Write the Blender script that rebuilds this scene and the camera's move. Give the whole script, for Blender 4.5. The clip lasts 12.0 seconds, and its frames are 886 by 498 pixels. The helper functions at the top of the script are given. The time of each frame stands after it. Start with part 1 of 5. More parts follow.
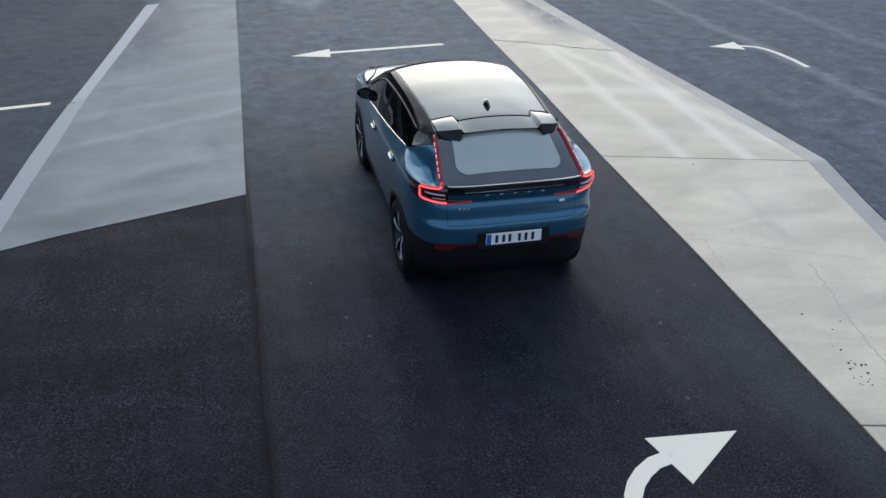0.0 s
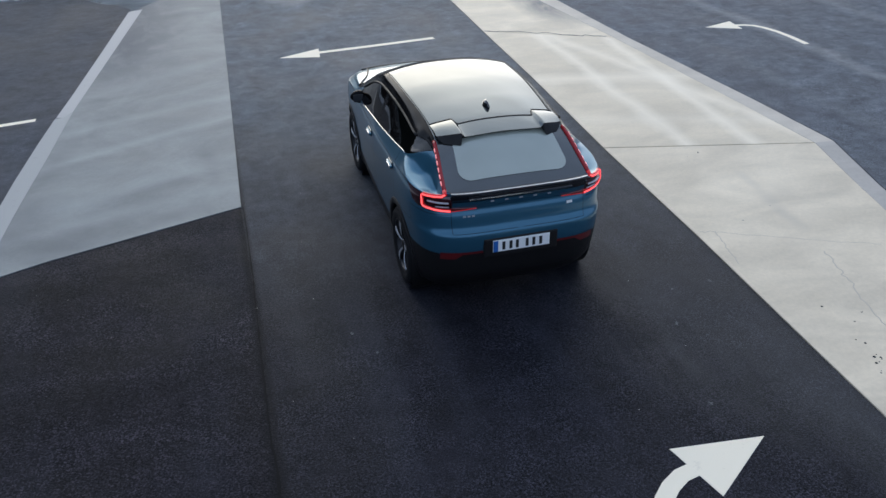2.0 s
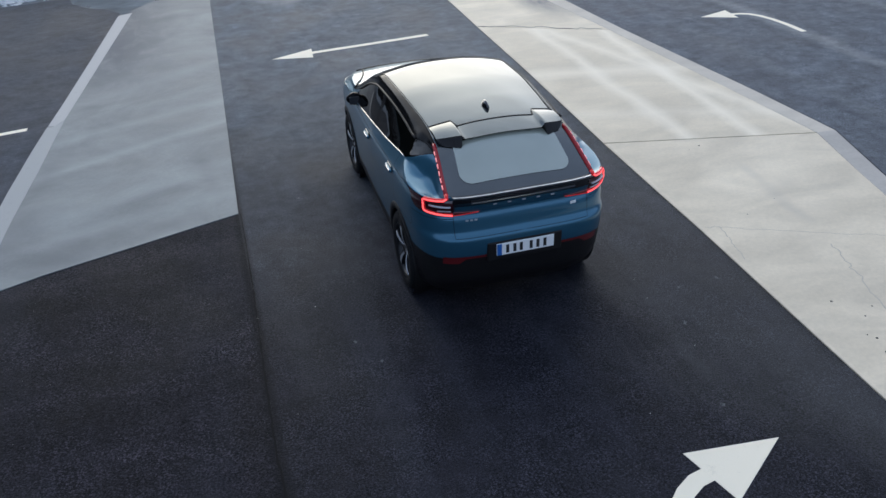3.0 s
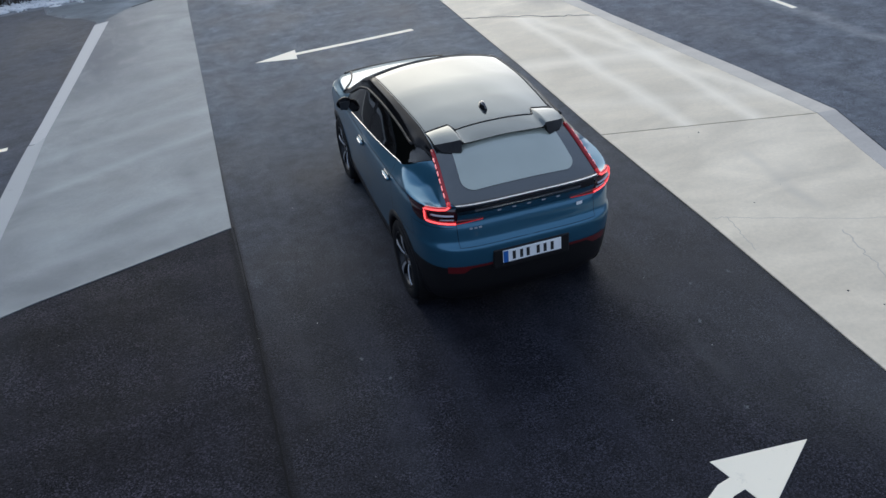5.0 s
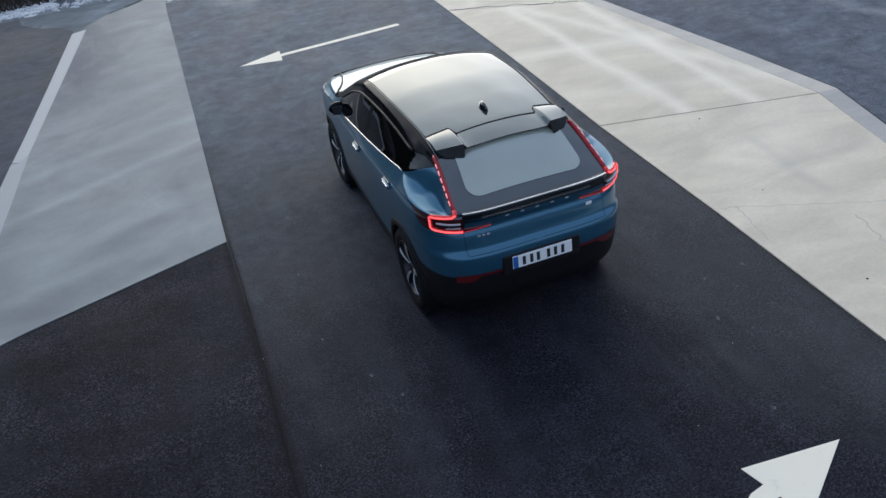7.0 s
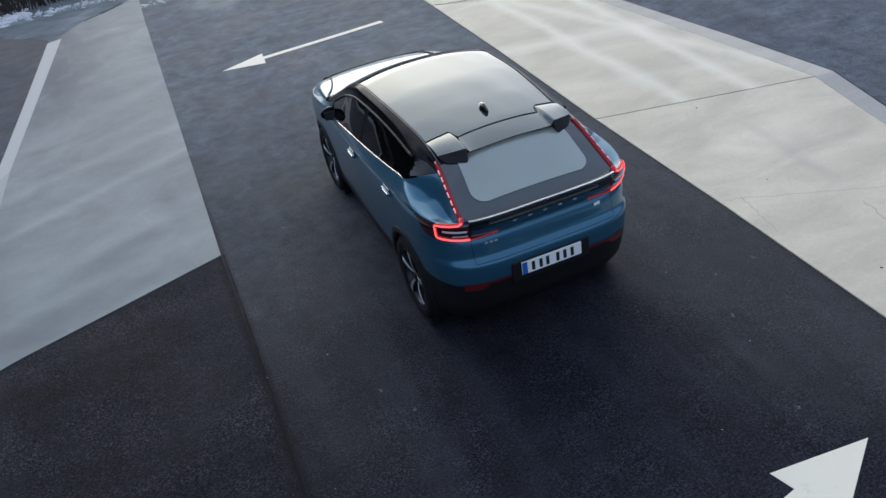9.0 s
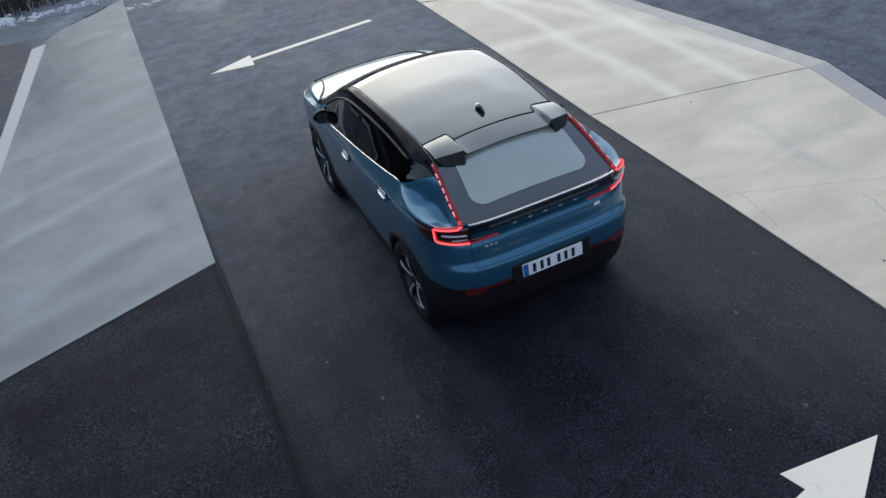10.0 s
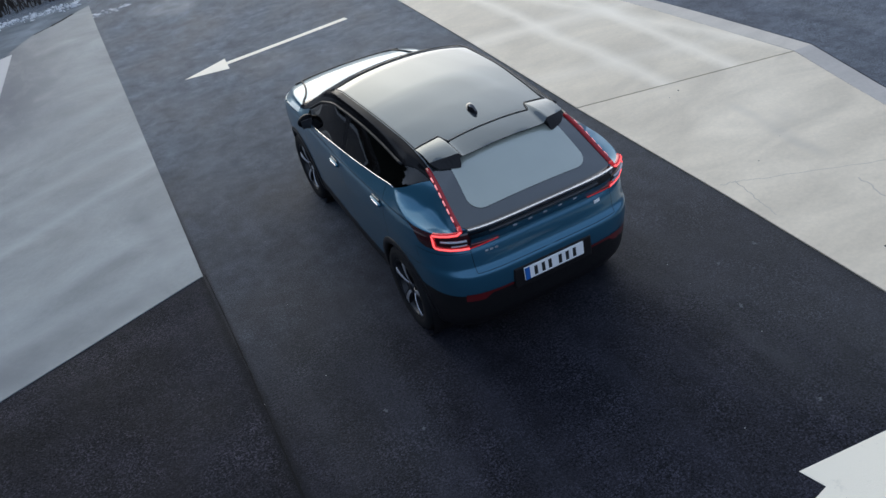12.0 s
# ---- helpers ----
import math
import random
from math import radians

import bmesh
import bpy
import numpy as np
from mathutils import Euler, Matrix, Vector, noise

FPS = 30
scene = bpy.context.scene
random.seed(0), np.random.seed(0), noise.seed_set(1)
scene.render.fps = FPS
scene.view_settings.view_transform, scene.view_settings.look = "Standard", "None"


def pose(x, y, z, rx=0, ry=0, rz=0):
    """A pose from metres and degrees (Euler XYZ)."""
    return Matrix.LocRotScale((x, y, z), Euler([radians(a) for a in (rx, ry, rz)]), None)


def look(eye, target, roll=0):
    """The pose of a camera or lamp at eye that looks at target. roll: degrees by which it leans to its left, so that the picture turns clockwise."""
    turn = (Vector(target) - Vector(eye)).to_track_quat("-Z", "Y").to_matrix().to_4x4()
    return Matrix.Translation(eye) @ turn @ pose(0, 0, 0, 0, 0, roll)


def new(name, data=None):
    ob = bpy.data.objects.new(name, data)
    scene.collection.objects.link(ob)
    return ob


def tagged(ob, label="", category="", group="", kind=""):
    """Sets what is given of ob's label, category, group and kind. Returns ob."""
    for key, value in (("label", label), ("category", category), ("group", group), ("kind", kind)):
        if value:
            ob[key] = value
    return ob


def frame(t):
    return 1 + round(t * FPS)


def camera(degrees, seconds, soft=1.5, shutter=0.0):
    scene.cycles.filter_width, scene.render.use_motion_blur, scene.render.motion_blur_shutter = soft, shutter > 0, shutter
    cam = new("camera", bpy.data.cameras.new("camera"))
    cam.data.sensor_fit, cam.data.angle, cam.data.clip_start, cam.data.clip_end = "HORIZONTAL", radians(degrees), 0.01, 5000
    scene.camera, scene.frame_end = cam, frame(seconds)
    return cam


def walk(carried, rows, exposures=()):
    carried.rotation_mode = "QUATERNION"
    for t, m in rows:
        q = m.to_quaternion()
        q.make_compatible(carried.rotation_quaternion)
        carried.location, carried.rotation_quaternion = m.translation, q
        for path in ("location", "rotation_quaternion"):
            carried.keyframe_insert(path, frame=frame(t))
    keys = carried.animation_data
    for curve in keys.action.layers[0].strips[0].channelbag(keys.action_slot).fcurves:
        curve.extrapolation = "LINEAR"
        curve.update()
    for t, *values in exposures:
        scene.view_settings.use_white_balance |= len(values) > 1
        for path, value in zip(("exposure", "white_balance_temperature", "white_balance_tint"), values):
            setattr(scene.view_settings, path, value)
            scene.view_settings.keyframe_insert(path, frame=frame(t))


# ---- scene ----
cam = camera(57.7, 12.0)
PATH = [
    (0, (-2.255, -8.233, 4.115), (-1.805, -6.542, 3.145), 1.4),
    (0.5, (-2.252, -8.155, 4.126), (-1.802, -6.468, 3.149), 0.7),
    (1, (-2.249, -8.067, 4.132), (-1.798, -6.384, 3.149), 0.1),
    (1.5, (-2.24, -7.988, 4.139), (-1.789, -6.308, 3.151), -0.6),
    (2, (-2.239, -7.91, 4.149), (-1.787, -6.235, 3.154), -1.3),
    (2.5, (-2.243, -7.833, 4.16), (-1.789, -6.162, 3.158), -2.0),
    (3, (-2.244, -7.75, 4.171), (-1.787, -6.084, 3.162), -2.7),
    (5, (-2.258, -7.434, 4.203), (-1.785, -5.789, 3.169), -5.3),
    (5.5, (-2.259, -7.352, 4.212), (-1.783, -5.712, 3.17), -6.0),
    (6, (-2.27, -7.271, 4.215), (-1.788, -5.637, 3.167), -6.6),
    (6.5, (-2.281, -7.2, 4.225), (-1.795, -5.571, 3.171), -7.2),
    (7, (-2.283, -7.119, 4.232), (-1.795, -5.495, 3.171), -7.8),
    (9, (-2.341, -6.838, 4.254), (-1.826, -5.237, 3.171), -9.7),
    (9.5, (-2.353, -6.779, 4.263), (-1.829, -5.185, 3.175), -10.2),
    (10, (-2.353, -6.712, 4.269), (-1.822, -5.126, 3.174), -10.7),
    (10.5, (-2.368, -6.649, 4.27), (-1.825, -5.07, 3.169), -11.1),
    (11, (-2.374, -6.589, 4.276), (-1.823, -5.017, 3.169), -11.5),
    (11.5, (-2.396, -6.532, 4.27), (-1.832, -4.968, 3.159), -11.8),
    (12, (-2.402, -6.471, 4.279), (-1.83, -4.915, 3.16), -12.3),
]
walk(cam, [(t, look(eye, target, roll)) for t, eye, target, roll in PATH])

# ---------------------------------------------------------------- light
world = bpy.data.worlds.new("overcast_sky")
scene.world = world
world.use_nodes = True
wn, wl = world.node_tree.nodes, world.node_tree.links
wn.clear()
GLOW_ELEV = 12.0
SUN_ELEV, SUN_AZ = 18.0, 8.0  # degrees above the horizon, degrees from the car's heading towards its right
sky = wn.new("ShaderNodeTexSky")
sky.sky_type, sky.sun_disc = "NISHITA", False
sky.sun_elevation, sky.sun_rotation = radians(SUN_ELEV), radians(SUN_AZ)
sky.air_density, sky.dust_density, sky.ozone_density = 1.0, 7.0, 1.0
hue = wn.new("ShaderNodeHueSaturation")
hue.inputs["Saturation"].default_value = 0.6
cloud_map = wn.new("ShaderNodeMapping")
cloud_map.inputs["Scale"].default_value = (1.2, 1.2, 3.2)
cloud_tc = wn.new("ShaderNodeTexCoord")
cloud = wn.new("ShaderNodeTexNoise")
cloud.inputs["Scale"].default_value, cloud.inputs["Detail"].default_value = 2.2, 6.0
cloud_ramp = wn.new("ShaderNodeMapRange")
cloud_ramp.inputs["From Min"].default_value, cloud_ramp.inputs["From Max"].default_value = 0.3, 0.75
cloud_ramp.inputs["To Min"].default_value, cloud_ramp.inputs["To Max"].default_value = 0.8, 1.22
cloud_mul = wn.new("ShaderNodeMix")
cloud_mul.data_type, cloud_mul.blend_type = "RGBA", "MULTIPLY"
cloud_mul.inputs["Factor"].default_value = 1.0
veil = wn.new("ShaderNodeMix")  # a layer of high cloud over the blue
veil.data_type = "RGBA"
veil.inputs["Factor"].default_value = 0.93
veil.inputs["B"].default_value = (4.50, 5.95, 8.75, 1)
# haze brightens the sky towards the horizon
up = wn.new("ShaderNodeSeparateXYZ")
haze = wn.new("ShaderNodeMapRange")
haze.inputs["From Min"].default_value, haze.inputs["From Max"].default_value = 0.0, 0.9
haze.inputs["To Min"].default_value, haze.inputs["To Max"].default_value = 1.6, 1.15
hazy = wn.new("ShaderNodeMix")
hazy.data_type, hazy.blend_type = "RGBA", "MULTIPLY"
hazy.inputs["Factor"].default_value = 1.0
# the cloud glows round the hidden sun
facing = wn.new("ShaderNodeVectorMath")
facing.operation = "DOT_PRODUCT"
facing.inputs[1].default_value = (math.sin(radians(SUN_AZ)) * math.cos(radians(GLOW_ELEV)), math.cos(radians(SUN_AZ)) * math.cos(radians(GLOW_ELEV)), math.sin(radians(GLOW_ELEV)))
lobe = wn.new("ShaderNodeMath")
lobe.operation, lobe.use_clamp = "MULTIPLY", True
lobe.inputs[1].default_value = 1.0
falloff = wn.new("ShaderNodeMath")
falloff.operation = "POWER"
falloff.inputs[1].default_value = 5.5
glow_mix = wn.new("ShaderNodeMix")
glow_mix.data_type, glow_mix.blend_type = "RGBA", "ADD"
glow_color = wn.new("ShaderNodeMix")
glow_color.data_type = "RGBA"
glow_color.inputs["A"].default_value = (0, 0, 0, 1)
glow_color.inputs["B"].default_value = (19.0, 19.7, 18.8, 1)
back = wn.new("ShaderNodeBackground")
back.inputs["Strength"].default_value = 0.0820
wout = wn.new("ShaderNodeOutputWorld")
wl.new(cloud_tc.outputs["Generated"], cloud_map.inputs["Vector"])
wl.new(cloud_map.outputs[0], cloud.inputs["Vector"])
wl.new(cloud.outputs["Fac"], cloud_ramp.inputs["Value"])
wl.new(sky.outputs[0], hue.inputs["Color"])
wl.new(hue.outputs[0], veil.inputs["A"])
wl.new(cloud_tc.outputs["Generated"], facing.inputs[0])
wl.new(facing.outputs["Value"], lobe.inputs[0])
wl.new(lobe.outputs[0], falloff.inputs[0])
wl.new(falloff.outputs[0], glow_color.inputs["Factor"])
core = wn.new("ShaderNodeMath")  # warm light low over the horizon
core.operation = "POWER"
core.inputs[1].default_value = 14.0
core_color = wn.new("ShaderNodeMix")
core_color.data_type = "RGBA"
core_color.inputs["A"].default_value = (0, 0, 0, 1)
core_color.inputs["B"].default_value = (11.5, 7.2, 0.8, 1)
core_mix = wn.new("ShaderNodeMix")
core_mix.data_type, core_mix.blend_type = "RGBA", "ADD"
core_mix.inputs["Factor"].default_value = glow_mix.inputs["Factor"].default_value = 1.0
low = wn.new("ShaderNodeVectorMath")
low.operation = "DOT_PRODUCT"
low.inputs[1].default_value = (math.sin(radians(SUN_AZ)) * math.cos(radians(11)), math.cos(radians(SUN_AZ)) * math.cos(radians(11)), math.sin(radians(11)))
low_lobe = wn.new("ShaderNodeMath")
low_lobe.operation, low_lobe.use_clamp = "MULTIPLY", True
low_lobe.inputs[1].default_value = 1.0
wl.new(cloud_tc.outputs["Generated"], low.inputs[0])
wl.new(low.outputs["Value"], low_lobe.inputs[0])
wl.new(low_lobe.outputs[0], core.inputs[0])
wl.new(core.outputs[0], core_color.inputs["Factor"])
wl.new(cloud_tc.outputs["Generated"], up.inputs[0])
wl.new(up.outputs["Z"], haze.inputs["Value"])
wl.new(veil.outputs["Result"], hazy.inputs["A"])
wl.new(haze.outputs[0], hazy.inputs["B"])
wl.new(hazy.outputs["Result"], core_mix.inputs["A"])
wl.new(core_color.outputs["Result"], core_mix.inputs["B"])
wl.new(core_mix.outputs["Result"], glow_mix.inputs["A"])
wl.new(glow_color.outputs["Result"], glow_mix.inputs["B"])
wl.new(glow_mix.outputs["Result"], cloud_mul.inputs["A"])
wl.new(cloud_ramp.outputs[0], cloud_mul.inputs["B"])
wl.new(cloud_mul.outputs["Result"], back.inputs["Color"])
wl.new(back.outputs[0], wout.inputs["Surface"])

sun_data = bpy.data.lights.new("sun", "SUN")
sun_data.energy, sun_data.angle, sun_data.color = 0.90, radians(78), (1.0, 0.95, 0.89)
sun = new("sun", sun_data)
sun.matrix_world = look((20 * math.sin(radians(SUN_AZ)), 20 * math.cos(radians(SUN_AZ)), 20 * math.tan(radians(SUN_ELEV))), (0, 0, 0))


# ---------------------------------------------------------------- materials
def shader(name):
    m = bpy.data.materials.new(name)
    m.use_nodes = True
    nt = m.node_tree
    return m, nt, nt.nodes["Principled BSDF"]


def node(nt, kind, **inputs):
    n = nt.nodes.new(kind)
    for k, v in inputs.items():
        n.inputs[k.replace("_", " ")].default_value = v
    return n


def plain(name, color, rough=0.5, metal=0.0, coat=0.0, spec=0.5, grain=0.0, grain_scale=200.0, ior=1.5):
    """A material with a slight variation of tone and gloss, at two scales."""
    m, nt, p = shader(name)
    p.inputs["Roughness"].default_value, p.inputs["Metallic"].default_value = rough, metal
    p.inputs["Coat Weight"].default_value, p.inputs["Coat Roughness"].default_value = coat, 0.03
    p.inputs["Specular IOR Level"].default_value, p.inputs["IOR"].default_value = spec, ior
    tc = node(nt, "ShaderNodeTexCoord")
    big = node(nt, "ShaderNodeTexNoise", Scale=3.0, Detail=4.0)
    nt.links.new(tc.outputs["Object"], big.inputs["Vector"])
    mix = nt.nodes.new("ShaderNodeMix")
    mix.data_type = "RGBA"
    mix.inputs["A"].default_value = (*[c * 0.92 for c in color], 1)
    mix.inputs["B"].default_value = (*[min(1, c * 1.08) for c in color], 1)
    nt.links.new(big.outputs["Fac"], mix.inputs["Factor"])
    nt.links.new(mix.outputs["Result"], p.inputs["Base Color"])
    if grain:
        fine = node(nt, "ShaderNodeTexNoise", Scale=grain_scale, Detail=3.0)
        nt.links.new(tc.outputs["Object"], fine.inputs["Vector"])
        bump = node(nt, "ShaderNodeBump", Strength=grain, Distance=0.002)
        nt.links.new(fine.outputs["Fac"], bump.inputs["Height"])
        nt.links.new(bump.outputs[0], p.inputs["Normal"])
    return m


def ramp(nt, a, b, lo=0.0, hi=1.0):
    r = nt.nodes.new("ShaderNodeMapRange")
    r.inputs["From Min"].default_value, r.inputs["From Max"].default_value = a, b
    r.inputs["To Min"].default_value, r.inputs["To Max"].default_value = lo, hi
    return r


def mixed(nt, fac, a, b, blend="MIX"):
    n = nt.nodes.new("ShaderNodeMix")
    n.data_type, n.blend_type = "RGBA", blend
    for sock, v in (("Factor", fac), ("A", a), ("B", b)):
        if isinstance(v, (int, float)):
            n.inputs[sock].default_value = v
        elif isinstance(v, tuple):
            n.inputs[sock].default_value = (*v, 1)
        else:
            nt.links.new(v, n.inputs[sock])
    return n.outputs["Result"]


def asphalt(name, dark, light, rough_lo, rough_hi, grit=1.0, tracks=(), dust=0.35, pale_patches=(), joint=None, far_sheen=None, swirl=0.0):
    """Bitumen with stone grit: speckle, mottled patches, long dusty streaks, damp and dry gloss."""
    m, nt, p = shader(name)
    tc = node(nt, "ShaderNodeTexCoord")
    vec = tc.outputs["Object"]
    patches = node(nt, "ShaderNodeTexNoise", Scale=0.9, Detail=8.0, Roughness=0.55, Distortion=0.3)
    nt.links.new(vec, patches.inputs["Vector"])
    mottle = node(nt, "ShaderNodeTexNoise", Scale=7.0, Detail=6.0, Roughness=0.7)
    nt.links.new(vec, mottle.inputs["Vector"])
    grains = node(nt, "ShaderNodeTexVoronoi", Scale=110.0)
    nt.links.new(vec, grains.inputs["Vector"])
    speck = node(nt, "ShaderNodeTexNoise", Scale=85.0, Detail=3.0, Roughness=0.7)
    nt.links.new(vec, speck.inputs["Vector"])
    streak_map = node(nt, "ShaderNodeMapping", Scale=(0.9, 0.16, 1.0), Rotation=(0, 0, radians(-38)))
    nt.links.new(vec, streak_map.inputs["Vector"])
    streak = node(nt, "ShaderNodeTexNoise", Scale=1.3, Detail=5.0, Roughness=0.6)
    nt.links.new(streak_map.outputs[0], streak.inputs["Vector"])
    f1 = ramp(nt, 0.3, 0.7)
    nt.links.new(patches.outputs["Fac"], f1.inputs["Value"])
    c = mixed(nt, f1.outputs[0], dark, light)
    if swirl:  # sweeping arcs left by turning tyres
        swirl_map = node(nt, "ShaderNodeMapping", Scale=(0.16, 1.0, 1.0), Rotation=(0, 0, radians(-14)))
        nt.links.new(vec, swirl_map.inputs["Vector"])
        swirls = node(nt, "ShaderNodeTexNoise", Scale=1.5, Detail=5.0, Roughness=0.55, Distortion=0.5)
        nt.links.new(swirl_map.outputs[0], swirls.inputs["Vector"])
        f8 = ramp(nt, 0.34, 0.66, 1 - swirl, 1 + swirl)
        nt.links.new(swirls.outputs["Fac"], f8.inputs["Value"])
        c = mixed(nt, 1.0, c, f8.outputs[0], "MULTIPLY")
    f2 = ramp(nt, 0.33, 0.68, 0.78, 1.25)
    nt.links.new(mottle.outputs["Fac"], f2.inputs["Value"])
    c = mixed(nt, 1.0, c, f2.outputs[0], "MULTIPLY")
    f3 = ramp(nt, 0.38, 0.64, 1 - 0.5 * grit, 1 + 0.6 * grit)
    nt.links.new(speck.outputs["Fac"], f3.inputs["Value"])
    c = mixed(nt, 1.0, c, f3.outputs[0], "MULTIPLY")
    worn = node(nt, "ShaderNodeTexNoise", Scale=2.6, Detail=8.0, Roughness=0.6)
    nt.links.new(vec, worn.inputs["Vector"])
    f7 = ramp(nt, 0.32, 0.68, 0.72, 1.30)
    nt.links.new(worn.outputs["Fac"], f7.inputs["Value"])
    c = mixed(nt, 1.0, c, f7.outputs[0], "MULTIPLY")
    pits = node(nt, "ShaderNodeTexNoise", Scale=52.0, Detail=2.0, Roughness=0.7)
    nt.links.new(vec, pits.inputs["Vector"])
    f9 = ramp(nt, 0.42, 0.50, 1 - 0.85 * min(grit, 1.0), 1 + 0.25 * grit)
    nt.links.new(pits.outputs["Fac"], f9.inputs["Value"])
    pitted = node(nt, "ShaderNodeTexNoise", Scale=2.0, Detail=7.0, Roughness=0.72)
    nt.links.new(vec, pitted.inputs["Vector"])
    f10 = ramp(nt, 0.54 - 0.12 * grit, 0.66 - 0.10 * grit, 0.12, 1.0)
    nt.links.new(pitted.outputs["Fac"], f10.inputs["Value"])
    c = mixed(nt, f10.outputs[0], c, mixed(nt, 1.0, c, f9.outputs[0], "MULTIPLY"))
    stones = node(nt, "ShaderNodeTexVoronoi", Scale=90.0)
    nt.links.new(vec, stones.inputs["Vector"])
    tone = nt.nodes.new("ShaderNodeSeparateColor")
    nt.links.new(stones.outputs["Color"], tone.inputs[0])
    f5 = ramp(nt, 0.25, 1.0, max(0.1, 1 - 0.6 * grit), 1 + 1.1 * grit)
    nt.links.new(tone.outputs[0], f5.inputs["Value"])
    ravel = node(nt, "ShaderNodeTexNoise", Scale=2.2, Detail=4.0, Roughness=0.6)
    nt.links.new(vec, ravel.inputs["Vector"])
    f6 = ramp(nt, 0.40, 0.62, 0.25, 1.0)
    nt.links.new(ravel.outputs["Fac"], f6.inputs["Value"])
    c = mixed(nt, f6.outputs[0], c, mixed(nt, 1.0, c, f5.outputs[0], "MULTIPLY"))
    f4 = ramp(nt, 0.50, 0.80, 0.0, dust)
    nt.links.new(streak.outputs["Fac"], f4.inputs["Value"])
    c = mixed(nt, f4.outputs[0], c, (0.050, 0.053, 0.068))
    axes = nt.nodes.new("ShaderNodeSeparateXYZ")
    nt.links.new(vec, axes.inputs[0])
    for x0, half, amount in tracks:  # pale dusty wheel tracks along the lane
        off = nt.nodes.new("ShaderNodeMath")
        off.operation = "SUBTRACT"
        nt.links.new(axes.outputs["X"], off.inputs[0])
        off.inputs[1].default_value = x0
        wob = nt.nodes.new("ShaderNodeMath")
        wob.operation = "MULTIPLY_ADD"
        nt.links.new(patches.outputs["Fac"], wob.inputs[0])
        wob.inputs[1].default_value = 0.5
        nt.links.new(off.outputs[0], wob.inputs[2])
        dist = nt.nodes.new("ShaderNodeMath")
        dist.operation = "ABSOLUTE"
        nt.links.new(wob.outputs[0], dist.inputs[0])
        band = ramp(nt, half, 0.0, 0.0, amount)
        nt.links.new(dist.outputs[0], band.inputs["Value"])
        broken = nt.nodes.new("ShaderNodeMath")
        broken.operation = "MULTIPLY"
        nt.links.new(band.outputs[0], broken.inputs[0])
        nt.links.new(mottle.outputs["Fac"], broken.inputs[1])
        c = mixed(nt, broken.outputs[0], c, (0.30, 0.305, 0.30))
    for px, py, rx, ry, amount in pale_patches:  # ragged pale patches, the farthest one dried silt
        shift = node(nt, "ShaderNodeMapping", Location=(-px / rx, -py / ry, 0), Scale=(1 / rx, 1 / ry, 1))
        nt.links.new(vec, shift.inputs["Vector"])
        far = nt.nodes.new("ShaderNodeVectorMath")
        far.operation = "LENGTH"
        nt.links.new(shift.outputs[0], far.inputs[0])
        edge = nt.nodes.new("ShaderNodeMath")
        edge.operation = "MULTIPLY_ADD"
        nt.links.new(streak.outputs["Fac"], edge.inputs[0])
        edge.inputs[1].default_value = -2.2
        nt.links.new(far.outputs["Value"], edge.inputs[2])
        patch_mix = ramp(nt, 0.1, -0.5, 0.0, amount)
        nt.links.new(edge.outputs[0], patch_mix.inputs["Value"])
        c = mixed(nt, patch_mix.outputs[0], c, (0.42, 0.42, 0.385))
    if far_sheen:  # grazing sky sheen painted into the colour: y where it begins and where it is full
        stretch = ramp(nt, far_sheen[0], far_sheen[1], 0.0, 1.0)
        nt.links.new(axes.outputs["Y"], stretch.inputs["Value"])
        cloudy = ramp(nt, 0.32, 0.66, 0.62 * far_sheen[2], 0.92 * far_sheen[2])
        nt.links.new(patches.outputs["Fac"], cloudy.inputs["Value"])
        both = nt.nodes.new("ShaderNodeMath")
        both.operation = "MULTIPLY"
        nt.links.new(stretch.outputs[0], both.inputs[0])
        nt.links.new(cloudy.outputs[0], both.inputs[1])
        sheen = mixed(nt, 1.0, (0.134, 0.154, 0.172), f3.outputs[0], "MULTIPLY")
        sheen = mixed(nt, 1.0, sheen, f7.outputs[0], "MULTIPLY")
        sheen = mixed(nt, 1.0, sheen, f2.outputs[0], "MULTIPLY")
        c = mixed(nt, both.outputs[0], c, sheen)
    if joint:  # tar smeared along a joint
        off = nt.nodes.new("ShaderNodeMath")
        off.operation = "SUBTRACT"
        nt.links.new(axes.outputs["X"], off.inputs[0])
        off.inputs[1].default_value = joint[0] - 0.04
        wob = nt.nodes.new("ShaderNodeMath")
        wob.operation = "MULTIPLY_ADD"
        nt.links.new(mottle.outputs["Fac"], wob.inputs[0])
        wob.inputs[1].default_value = -0.08
        nt.links.new(off.outputs[0], wob.inputs[2])
        dist = nt.nodes.new("ShaderNodeMath")
        dist.operation = "ABSOLUTE"
        nt.links.new(wob.outputs[0], dist.inputs[0])
        smear = ramp(nt, joint[1], joint[1] * 0.2, 0.0, joint[2])
        nt.links.new(dist.outputs[0], smear.inputs["Value"])
        c = mixed(nt, smear.outputs[0], c, (0.0035, 0.0035, 0.0045))
    nt.links.new(c, p.inputs["Base Color"])
    r = ramp(nt, 0.35, 0.65, rough_lo, rough_hi)
    nt.links.new(patches.outputs["Fac"], r.inputs["Value"])
    nt.links.new(r.outputs[0], p.inputs["Roughness"])
    p.inputs["Specular IOR Level"].default_value = 0.13
    p.inputs["Specular Tint"].default_value = (0.84, 0.94, 1.11, 1)
    b1 = node(nt, "ShaderNodeBump", Strength=0.5 * grit, Distance=0.004)
    nt.links.new(grains.outputs["Distance"], b1.inputs["Height"])
    b2 = node(nt, "ShaderNodeBump", Strength=0.6 * grit, Distance=0.006)
